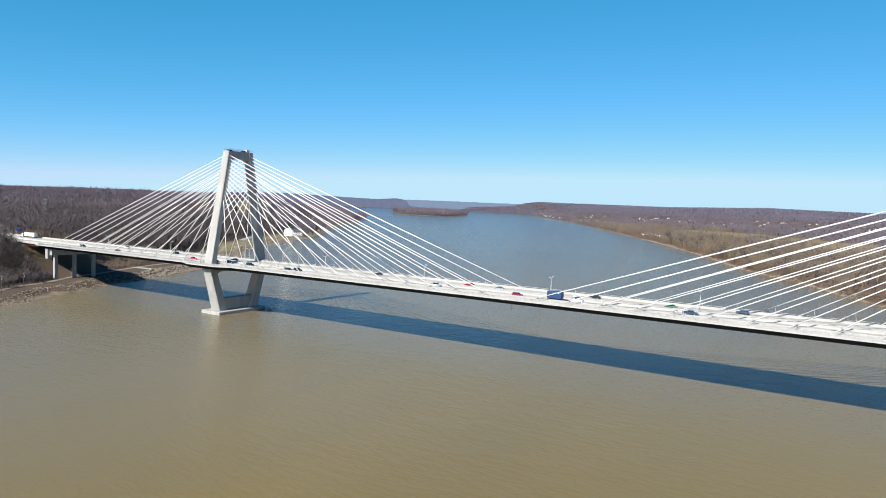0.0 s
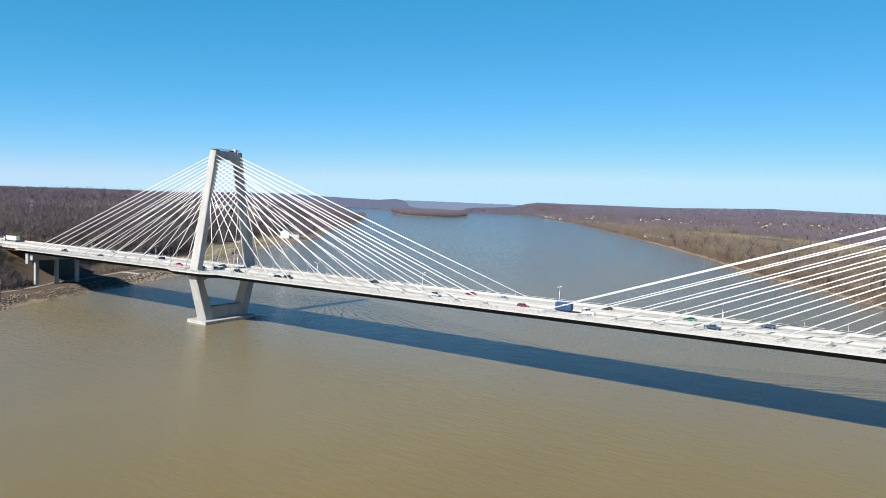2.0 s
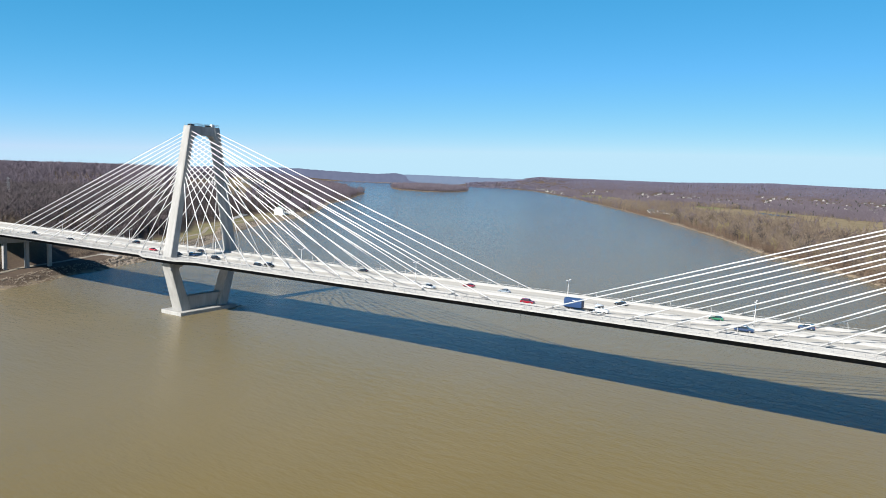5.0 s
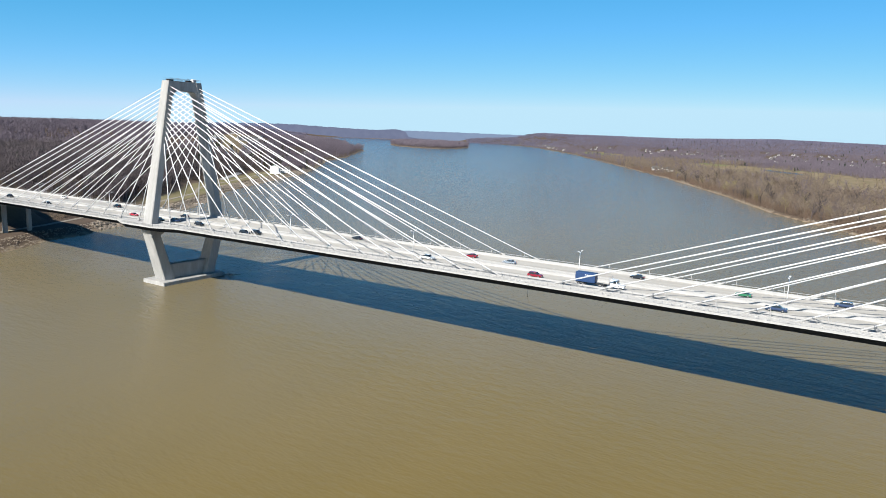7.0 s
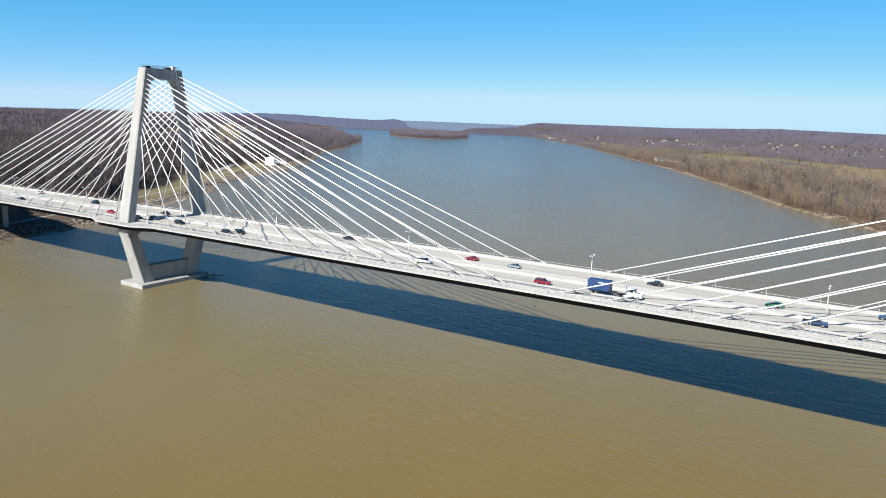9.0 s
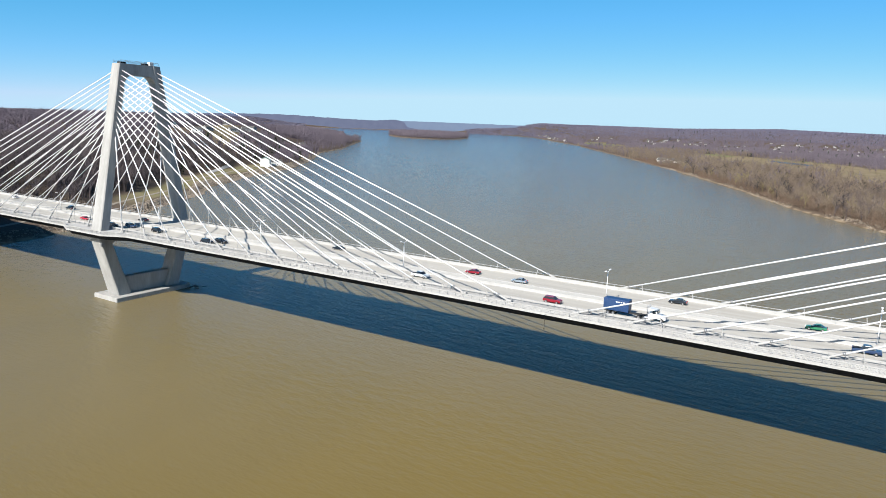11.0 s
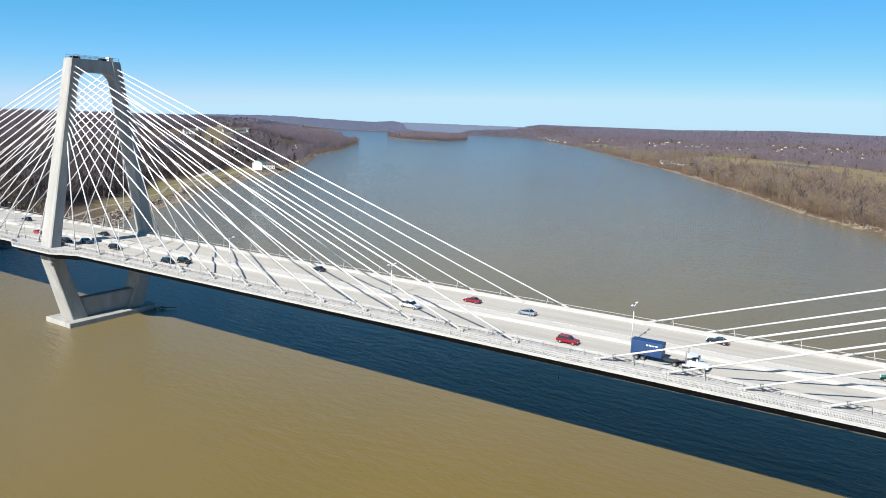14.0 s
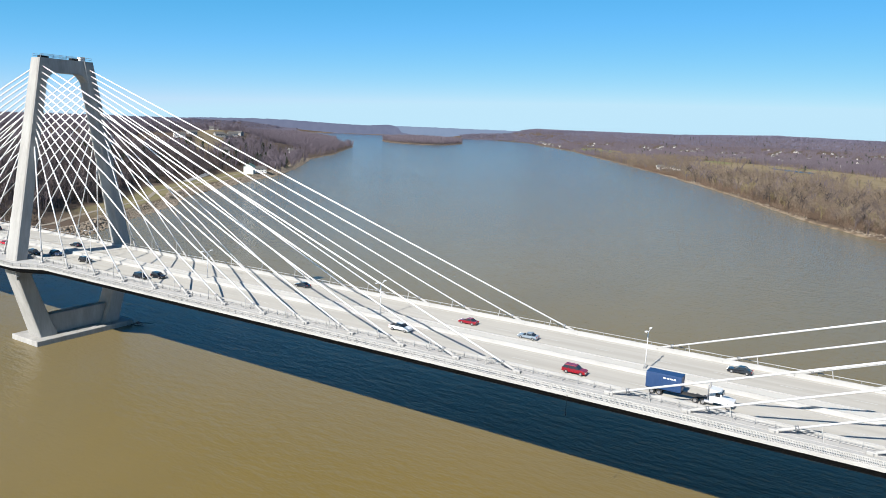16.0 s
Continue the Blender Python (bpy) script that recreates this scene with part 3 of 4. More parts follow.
def build_tower(x):
    t = thing("bridge_tower", (x, 0, 0), "tall pale concrete diamond-shaped bridge tower on a pile cap", "bridge tower", "bridge towers")
    for side in (-1, 1):
        part("upper_leg", loft([leg_ring(z, side, hw, dp) for z, hw, dp in ((24.8, 3.05, 3.9), (29, 3.0, 3.8), (50, 2.8, 3.6), (70, 2.6, 3.5), (84, 2.45, 3.5), (TOWER_H, 2.35, 3.5))]), CONCRETE, t, "smooth leaning concrete leg")
        part("lower_leg", loft([leg_ring(z, side, hw, dp) for z, hw, dp in ((1.5, 3.5, 6.0), (10, 3.3, 5.3), (24.8, 3.1, 4.6))]), CONCRETE, t, "concrete leg slanting inward to the water")
    # top beam with haunches
    yb = leg_front(88) - 3.2
    pts = [(-yb, TOWER_H), (yb, TOWER_H), (yb + 0.6, 84.0), (yb - 0.9, 86.0), (yb - 2.0, 86.7), (-yb + 2.0, 86.7), (-yb + 0.9, 86.0), (-yb - 0.6, 84.0)]
    part("top_crossbeam", loft([[(s * 2.2, y, z) for y, z in pts] for s in (-1, 1)]), CONCRETE, t, "concrete beam joining the leg tops")
    pts = [(-17.5, 26.6), (17.5, 26.6), (17.0, 20.6), (14.8, 22.9), (12.5, 23.8), (-12.5, 23.8), (-14.8, 22.9), (-17.0, 20.6)]
    part("deck_crossbeam", loft([[(s * 2.4, y, z) for y, z in pts] for s in (-1, 1)]), CONCRETE, t, "haunched beam under the deck")
    part("lower_strut", box(-1.6, 1.6, -11.5, 11.5, 1.5, 8.4, bevel=0.2), CONCRETE, t, "concrete wall between the legs")
    part("pile_cap", box(-8.0, 6.8, -17.2, 17.2, -2.0, 1.7, bevel=0.15), CONCRETE, t, "concrete slab at the water line")
    bm = bmesh.new()
    for sx in (-2.1, 2.1):
        for k in range(9):
            y = -8.4 + k * 2.1
            rod((sx, y, TOWER_H), (sx, y, TOWER_H + 1.15), 0.05, sides=4, bm=bm)
        for z in (0.6, 1.15):
            rod((sx, -8.4, TOWER_H + z), (sx, 8.4, TOWER_H + z), 0.05, sides=4, bm=bm)
    part("guard_rail", bm, GALVANISED, t, "thin steel guard rail on the tower top")
    for y, w, h in ((-6.4, 1.3, 0.7), (3.6, 1.1, 0.8), (6.2, 0.8, 1.5)):
        part("equipment_box", box(-0.9, 0.9, y - w, y + w, TOWER_H, TOWER_H + h, bevel=0.05), STEEL_DARK if h < 1 else HOUSE_WHITE, t)
    part("light_box", box(3.1, 3.8, -20.6, -19.2, 22.0, 23.2, bevel=0.05), GALVANISED, t, "grey fixture under the deck")
    return t


build_tower(0.0)
build_tower(SPAN)


def anchor_main(k):
    return 173.85 - (13 - k) * 13.566


BACK = [-11, -24.8, -38.5, -52.3, -66, -79.8, -93.5, -107, -120, -132, -143, -151.5, -160]


def build_cable(x_tower, x_deck, side, k):
    """One stay from the tower's k-th socket to the deck."""
    zt = 65.6 + (k - 1) * 1.9
    way = 1 if x_deck > x_tower else -1
    top = Vector((x_tower + way * 2.0, side * (leg_front(zt) - 1.75), zt))
    foot = Vector((x_deck, side * PLANE, deck_z(x_deck) + 0.35))
    d = (foot - top).normalized()
    c = thing("stay_cable", foot, "white sheathed stay cable from tower to deck", "stay cable", "stay cables of the bridge")
    o = -foot
    smooth(part("sheath", rod(top + o, -d * 3.4, 0.2, sides=8), SHEATH, c))
    smooth(part("anchor_pipe", rod(-d * 3.6, d * 0.4, 0.27, 0.30, sides=10), PARAPET, c, "thick white anchor pipe"))
    part("anchor_block", box(-0.85, 0.75, -0.5, 0.5, -0.35, 0.35, bevel=0.12), PARAPET, c, "white concrete anchor block")
    smooth(part("collar", rod(-d * 3.2, -d * 3.75, 0.4, 0.38, sides=12), GALVANISED, c, "grey steel collar"))
    for way_y in (-1, 1):
        part("base_bolt", rod((0.2, way_y * 0.62, -0.35), (0.2, way_y * 0.62, 0.2), 0.09, sides=6), GALVANISED, c)
    smooth(part("socket", rod(top + o, top + o + d * 1.6, 0.26, 0.2, sides=8), PARAPET, c))
    at = -d * 7.0
    part("damper_strut", rod(at, (at.x - d.x * 0.6, at.y, -0.3), 0.1, sides=6), PARAPET, c, "short white damper strut")
    return c


for side in (-1, 1):
    for k in range(1, 14):
        build_cable(0.0, anchor_main(k), side, k)
        build_cable(0.0, BACK[k - 1], side, k)
        build_cable(SPAN, SPAN - anchor_main(k), side, k)


def build_light_pole():
    p = thing("street_lamp", label="slender grey twin-arm street lamp on the median", category="street lamp", group="lamps along the median")
    smooth(part("pole", rod((0, 0, 0), (0, 0, 7.6), 0.14, 0.09, 8), SHEATH, p))
    part("base_plate", box(-0.3, 0.3, -0.3, 0.3, 0, 0.12), GALVANISED, p)
    for s in (-1, 1):
        arm = part("arm", rod((0, 0, 7.4), (0, s * 1.6, 7.9), 0.07, 0.05, 6), SHEATH, p)
        part("lamp_head", box(-0.22, 0.22, s * 1.6 - 0.45, s * 1.6 + 0.45, 7.82, 8.02, bevel=0.06), SHEATH, arm)
    return p


first_pole = build_light_pole()
for k, x in enumerate((194.0, 129.0, 67.0, 3.5 + 7, -58.0, -122.0, 255.3, 317.0)):
    m = pose(x, 0, deck_z(x) + 0.72)
    if k == 0:
        first_pole.matrix_basis = m
    else:
        copy_thing(first_pole, m)


def build_approach():
    """The end pier, the abutment and the first approach spans on the left bank."""
    p = thing("approach_pier", label="concrete pier with columns and a cap beam at the bridge's end", category="bridge pier")
    z = deck_z(-160)
    part("cap_beam", box(-161.4, -158.6, -17.2, 16.0, z - 6.6, z - 2.2, bevel=0.1), CONCRETE, p)
    for y in (-14.0, -1.0, 13.0):
        g = float(height(np.array([-160.0]), np.array([y]))[0])
        part("column", box(-161.1, -158.9, y - 1.1, y + 1.1, g - 1, z - 6.5, bevel=0.15), CONCRETE, p)
    part("side_wall", box(-164.6, -161.6, -18.5, -15.5, z - 9, z - 2.2, bevel=0.1), CONCRETE, p)
    d = thing("approach_road", label="pale concrete approach road on the bank", category="road", kind="structure")
    xs = [END_L - 0.02, -190, -215, -245, -280, -330]
    part("road_slab", strip(rect(-16.5, 17.0, -0.3, 0), xs[::-1]), DECK, d)
    part("median_slab", strip(rect(-1.55, 1.55, 0, 0.72), xs[::-1]), MEDIAN, d)
    for y in (-15.6, 16.2):
        part("parapet", strip(jersey(y, 1.0), xs[::-1]), PARAPET, d, "white concrete barrier")
    for y in (-14.5, -5, 5, 14.5):
        part("girder", strip(rect(y - 0.3, y + 0.3, -2.0, -0.3), [-232.0, -205.0, END_L - 0.1]), STEEL_RED, d, "red-brown steel girder")


build_approach()


def build_navigation_light():
    e = thing("navigation_light", (186.0, -21.3, deck_z(186.0) - 0.3), "small hanging navigation light under the deck's edge", "navigation light")
    part("hanger", rod((0, 0, 0.3), (0, 0, -3.2), 0.035, sides=6), STEEL_DARK, e)
    part("bracket", box(-0.1, 0.1, -0.05, 0.35, 0.05, 0.3), GALVANISED, e)
    part("lamp", rod((0, 0, -3.2), (0, 0, -3.6), 0.1, 0.08, 8), STEEL_DARK, e)


build_navigation_light()


def build_abutment():
    e = thing("abutment", label="pale concrete abutment wall and sloped paving under the deck's end", category="abutment", kind="structure")
    z = deck_z(-232)
    part("back_wall", box(-234.5, -232.0, -17.5, 17.5, z - 9, z - 0.32, bevel=0.1), CONCRETE, e)
    part("slope_paving", loft([[(-232.0, y, z - 4.0), (-232.0, y, z - 10.0), (-186.0, y, z - 17.5), (-186.0, y, z - 16.5)] for y in (-20.0, 19.0)]), CONCRETE, e, "sloped concrete paving")


build_abutment()


def build_driftwood():
    r = random.Random(4)
    e = thing("driftwood", (8.2, 16.5, 0.15), "dark tangle of driftwood caught at the pile cap", "driftwood")
    for k in range(9):
        a = Vector((r.uniform(-1, 1.5), r.uniform(-2, 2), r.uniform(-0.2, 0.6)))
        b = a + Vector((r.uniform(1.0, 7.0), r.uniform(-2.0, 3.0), r.uniform(-0.3, 1.6)))
        part("branch", rod(a, b, r.uniform(0.12, 0.3), 0.06, 6), WOOD, e)


build_driftwood()


# ---------------------------------------------------------------- vehicles
def wheel_mesh(r, w):
    bm = bmesh.new()
    rod((0, -w / 2, 0), (0, w / 2, 0), r, sides=14, bm=bm)
    return bm


def wheels(parent, spots, r, w=0.24):
    tyre_mesh = rim_mesh = None
    for x, y in spots:
        if tyre_mesh is None:
            tyre = part("wheel", wheel_mesh(r, w), RUBBER, parent, "black tyre")
            rim = part("rim", wheel_mesh(r * 0.58, w + 0.03), CHROME, tyre)
            tyre_mesh, rim_mesh = tyre.data, rim.data
        else:
            tyre = new("wheel", tyre_mesh)
            tyre.parent = parent
            rim = new("rim", rim_mesh)
            rim.parent = tyre
        tyre.location = (x, y, r)


def outline_body(profile, half, tuck=0.12):
    """A body from its side outline, narrowed at its top and bottom edges."""
    zs = [z for _, z in profile]
    lo, hi = min(zs), max(zs)
    rings = []
    for s, inset in ((-1, 0.0), (-0.96, 1.0), (0.96, 1.0), (1, 0.0)):
        cx = sum(x for x, _ in profile) / len(profile)
        cz = (lo + hi) / 2
        k = 0.96 if inset == 0 else 1.0
        rings.append([(cx + (x - cx) * k, s * (half - tuck * ((z - lo) / (hi - lo)) ** 2), cz + (z - cz) * k) for x, z in profile])
    return loft(rings)


def build_car(kind, paint):
    """A sedan, an SUV or a pickup that faces +x, its wheels on the ground."""
    names = {"sedan": ("sedan", 4.7, 0.92), "suv": ("suv", 4.8, 0.98), "pickup": ("pickup_truck", 5.6, 1.0)}
    name, length, half = names[kind]
    colour = {"black": "black", "red": "dark red", "white": "white", "silver": "silver-blue", "navy": "dark navy", "green": "green", "bright_red": "bright red"}[paint]
    c = thing(name, label=f"{colour} {name.replace('_', ' ')} driving on the bridge's road", category="car")
    L = length / 2
    if kind == "sedan":
        low = [(-L, 0.35), (L, 0.3), (L, 0.62), (L - 0.25, 0.78), (1.0, 0.9), (-1.5, 0.98), (-L + 0.1, 0.93), (-L, 0.6)]
        cab = [(1.05, 0.88), (0.25, 1.38), (-0.95, 1.42), (-1.75, 0.95)]
        roof = [(0.22, 1.37), (0.1, 1.43), (-0.9, 1.46), (-1.0, 1.40)]
    elif kind == "suv":
        low = [(-L, 0.42), (L, 0.38), (L, 0.8), (L - 0.2, 1.0), (1.1, 1.1), (-L + 0.05, 1.12), (-L, 0.7)]
        cab = [(1.2, 1.08), (0.5, 1.66), (-1.9, 1.68), (-2.25, 1.1)]
        roof = [(0.48, 1.64), (0.35, 1.74), (-1.85, 1.75), (-2.0, 1.66)]
    else:
        low = [(-L, 0.5), (L, 0.45), (L, 0.9), (L - 0.2, 1.1), (1.3, 1.16), (-L + 0.02, 1.16), (-L, 0.8)]
        cab = [(1.4, 1.14), (0.75, 1.8), (-0.75, 1.82), (-1.0, 1.15)]
        roof = [(0.72, 1.78), (0.6, 1.88), (-0.7, 1.89), (-0.8, 1.8)]
    mat = CAR_PAINT[paint]
    part("body", outline_body(low, half), mat, c)
    part("window_band", outline_body(cab, half - 0.1, 0.16), GLASS, c, "dark car windows")
    part("roof", outline_body(roof, half - 0.22, 0.05), mat, c)
    if kind == "pickup":
        part("bed_liner", box(-L + 0.15, -1.1, -half + 0.18, half - 0.18, 1.1, 1.165), RUBBER, c, "dark truck bed")
    for s in (-1, 1):
        part("headlight", box(L - 0.14, L + 0.01, s * half * 0.72 - 0.18, s * half * 0.72 + 0.18, 0.62, 0.78), LAMP_CLEAR, c)
        part("tail_light", box(-L - 0.01, -L + 0.1, s * half * 0.78 - 0.14, s * half * 0.78 + 0.14, 0.72, 0.92), LAMP_RED, c)
        for x in (0.1, -1.0):
            part("pillar", box(x - 0.05, x + 0.05, s * (half - 0.15) - 0.04, s * (half - 0.15) + 0.04, 1.0, 1.4), mat, c)
    part("windscreen_base", box(0.9, 1.1, -half + 0.2, half - 0.2, 0.9, 0.96), RUBBER, c)
    r = 0.33 if kind == "sedan" else 0.38
    wheels(c, [(L * 0.62, half - 0.1), (L * 0.62, -half + 0.1), (-L * 0.6, half - 0.1), (-L * 0.6, -half + 0.1)], r)
    return c


def build_semi(box_paint, cab_paint, length=6.3, gap=4.6, name="container_truck", label="white truck with a dark blue container on its trailer"):
    c = thing(name, label=label, category="truck")
    paint = CAR_PAINT[cab_paint]
    part("chassis", box(-length - gap, 3.6, -0.45, 0.45, 0.75, 1.1), RUBBER, c, "black truck frame")
    load = part("container", box(-length - gap, -gap, -1.28, 1.28, 1.15, 4.05, bevel=0.05), CAR_PAINT[box_paint], c, "ribbed steel container")
    for k in range(int(length / 0.6)):
        x = -length - gap + 0.3 + k * 0.6
        for s in (-1, 1):
            part("rib", box(x - 0.14, x + 0.14, s * 1.28 - 0.04, s * 1.28 + 0.04, 1.3, 3.9), CAR_PAINT[box_paint], load)
    for k in range(4):
        part("marking", box(-gap - 3.2 + k * 0.6, -gap - 2.8 + k * 0.6, -1.345, -1.33, 3.3, 3.55), LAMP_CLEAR, load)
    part("cab", outline_body([(0.2, 0.8), (2.4, 0.8), (2.4, 1.9), (2.0, 2.9), (0.2, 3.1)], 1.2, 0.1), paint, c)
    part("bonnet", outline_body([(2.3, 0.7), (4.3, 0.7), (4.3, 1.5), (2.3, 1.85)], 1.05, 0.2), paint, c)
    part("windscreen", box(2.12, 2.34, -1.0, 1.0, 2.0, 2.7), GLASS, c)
    for s in (-1, 1):
        part("side_window", box(1.2, 2.0, s * 1.2 - 0.03, s * 1.2 + 0.03, 2.0, 2.65), GLASS, c)
        part("exhaust", rod((0.0, s * 1.05, 1.0), (0.0, s * 1.05, 3.7), 0.1, sides=8), CHROME, c)
        part("fuel_tank", rod((-0.6, s * 0.95, 0.75), (0.9, s * 0.95, 0.75), 0.32, sides=10), CHROME, c)
    wheels(c, [(3.4, 1.0), (3.4, -1.0), (-0.8, 1.0), (-0.8, -1.0), (-2.1, 1.0), (-2.1, -1.0), (-length - gap + 1.2, 1.0), (-length - gap + 1.2, -1.0), (-length - gap + 2.5, 1.0), (-length - gap + 2.5, -1.0)], 0.5, 0.4)
    return c


def put(ob, x, y, back=False):
    slope = math.degrees(math.atan(GRADE))
    ob.matrix_basis = pose(x, y, deck_z(x) + 0.012, 0, slope if back else -slope, 180 if back else 0)


TRAFFIC = [
    ("pickup", "white", 139.9, -6.9, False), ("sedan", "red", 149.4, 8.0, True), ("sedan", "silver", 166.0, 6.0, True), ("suv", "red", 183.0, -9.6, False),
    ("suv", "black", 54.6, -7.2, False), ("suv", "black", 51.5, -10.8, False), ("sedan", "black", -8.7, 6.6, True), ("suv", "black", 19.0, -7.2, False),
    ("suv", "navy", 2.5, -7.0, False), ("suv", "black", -4.0, -10.6, False), ("sedan", "black", 93.5, 11.2, True), ("suv", "navy", 269.0, 11.2, True),
    ("sedan", "black", 210.0, 11.2, True), ("sedan", "green", 243.0, 6.8, True), ("sedan", "black", -96.0, -10.3, False), ("suv", "black", -62.0, 6.8, True),
    ("sedan", "bright_red", -28.0, -7.0, False), ("sedan", "white", -118.0, 11.0, True), ("suv", "black", -140.0, -7.0, False), ("pickup", "navy", 253.5, -6.8, False)]
for kind, paint, x, y, back in TRAFFIC:
    put(build_car(kind, paint), x, y, back)
put(build_semi("blue", "white"), 208.0, -9.9)
put(build_semi("white", "white", 14.0, 2.5, "box_truck", "white semi-trailer truck on the approach road"), -248.0, 11.2, True)


# ---------------------------------------------------------------- woods
def sliver_tree(rng, limbs, twigs, tall, wide, thick):
    """Triangles of one bare tree, one unit high: tapered trunk, limbs that fork and a crown of fine twigs."""
    tris = []

    def blade(a, b, w0, w1):
        d = b - a
        side = np.cross(d, rng.normal(size=3))
        side /= np.linalg.norm(side) + 1e-9
        if w1 < 1e-6:
            tris.append((a - side * w0, a + side * w0, b))
        else:
            tris.append((a - side * w0, a + side * w0, b + side * w1))
            tris.append((a - side * w0, b + side * w1, b - side * w1))

    top = np.array([rng.normal() * 0.02, rng.normal() * 0.02, 0.62])
    for k in range(3):
        blade(np.zeros(3), top, 0.014 * thick, 0.006 * thick)
    ends = []
    for k in range(limbs):
        u = 0.25 + 0.7 * (k + rng.random()) / limbs
        a = top * u
        ang = rng.random() * 6.283
        reach = wide * (0.55 + 0.45 * rng.random()) * (1.15 - 0.7 * abs(u - 0.55))
        b = np.array([math.cos(ang) * reach, math.sin(ang) * reach, min(0.97, a[2] + 0.15 + 0.3 * rng.random())])
        blade(a, b, 0.006 * thick, 0.002 * thick)
        ends.append((a, b))
    for k in range(twigs):
        a, b = ends[rng.integers(len(ends))]
        p = a + (b - a) * (0.35 + 0.65 * rng.random())
        d = rng.normal(size=3)
        d[2] = abs(d[2]) * 0.9 + 0.3
        d *= (0.10 + 0.13 * rng.random()) / np.linalg.norm(d)
        blade(p, p + d, 0.0045 * thick, 0)
    return np.array(tris)


def clump(rng, n, wide=0.022):
    """Triangles of a far crown, one unit high: a ragged tuft of upright slivers."""
    tris = []
    for k in range(n):
        a = np.array([rng.normal() * 0.16, rng.normal() * 0.16, 0.0 + 0.35 * rng.random()])
        b = a + np.array([rng.normal() * 0.16, rng.normal() * 0.16, 0.3 + 0.35 * rng.random()])
        side = np.array([rng.normal(), rng.normal(), 0])
        side *= wide * (1 + rng.random()) / np.linalg.norm(side)
        tris.append((a - side, a + side, b))
    return np.array(tris)


def scatter(name, kinds, places, sizes, mat, label, category="woods"):
    """One sheet of woods: a tree of one of the kinds at each place, turned and sized."""
    rng = np.random.default_rng(len(places))
    chunks = []
    pick = rng.integers(len(kinds), size=len(places))
    ang = rng.random(len(places)) * 6.283
    for i, tri in enumerate(kinds):
        sel = pick == i
        p, s, a = places[sel], sizes[sel], ang[sel]
        c, n = np.cos(a)[:, None, None], np.sin(a)[:, None, None]
        x, y, z = tri[None, :, :, 0], tri[None, :, :, 1], tri[None, :, :, 2]
        w = np.stack([x * c - y * n, x * n + y * c, z + 0 * c], -1) * s[:, None, None, None]
        chunks.append((w + p[:, None, None, :]).reshape(-1, 3))
    v = np.concatenate(chunks).astype(np.float32)
    me = bpy.data.meshes.new(name)
    count = len(v) // 3
    me.vertices.add(len(v))
    me.vertices.foreach_set("co", v.reshape(-1))
    me.loops.add(len(v))
    me.loops.foreach_set("vertex_index", np.arange(len(v), dtype=np.int32))
    me.polygons.add(count)
    me.polygons.foreach_set("loop_start", np.arange(0, len(v), 3, dtype=np.int32))
    me.update(calc_edges=True)
    me.materials.append(mat)
    return tagged(new(name, me), label, category, kind="stuff")


rng = np.random.default_rng(7)


def sample(count, r0, r1, b0=-5, b1=92):
    """Places by bearing and distance from the middle of the walk."""
    b = np.radians(b0 + (b1 - b0) * rng.random(count))
    r = np.sqrt(r0 ** 2 + (r1 ** 2 - r0 ** 2) * rng.random(count))
    return 250 - r * np.sin(b), -150 + r * np.cos(b)


spot_rng = random.Random(5)
TOWN = []
while len(TOWN) < 84:
    b, r = radians(spot_rng.uniform(-1, 20)), spot_rng.uniform(2280, 3500)
    spot = (250 - r * math.sin(b) + 0.0, -150 + r * math.cos(b))
    if float(fields(np.array([spot[0]]), np.array([spot[1]]))[0]) < 0.2 and spot[0] > float(np.interp(spot[1], RY, RX)) + 40:
        TOWN.append(spot)
TOWN += [(float(np.interp(y, RY, RX)) + spot_rng.uniform(30, 90), y) for y in (spot_rng.uniform(2750, 3750) for _ in range(22))]
HOMES = TOWN + [(-574, 575), (-690, 590), (-786, 752), (-808, 790), (-850, 842), (-900, 905), (-1000, 925), (-722, 640), (-800, 955), (-820, 972), (-140, 1385), (-110, 1395), (-165, 1420), (345, 455), (-452, 508), (-459, 534)]


def wooded(x, y, gap=0.0):
    left, right, isle = shore_distance(x, y)
    on_left = (left > np.where(y > 575, 6, 52) + 4 * waves(x, y, 30, 8)) & ~((np.abs(y) < 27) & (x < -120)) & ~((left < 66) & (y > -25) & (y < 60))
    brush = (left > 24) & (y < -22) & (y > -200)
    field = fields(x, y) > 0.5
    road = (np.abs(right - 150 - 20 * waves(x, y, 90, 4)) < 8)
    lone = np.sin(x * 12.9898 + y * 78.233) > 0.975
    on_right = (right > 5) & (~field | lone) & ~road
    clear = np.zeros(x.shape, bool)
    for hx, hy in HOMES:
        reach = 27 if hy > 1900 else 40 if hx < -600 else 24
        # open ground round a house, and towards the river in front of it
        clear |= ((x - hx + 6) ** 2 + (0.55 * (y - hy + reach * 0.5)) ** 2) < reach ** 2
    on_left, on_right = on_left & ~clear, on_right & ~clear
    bearing = np.degrees(np.arctan2(250 - x, y + 150))
    beyond = (np.hypot(x - 250, y + 150) > 4400) & (left < 5) & (right < 5) & ((bearing < 30) | (bearing > 43))
    return (on_left & ~field) | on_right | brush | (isle > 4) | beyond, left, right, isle


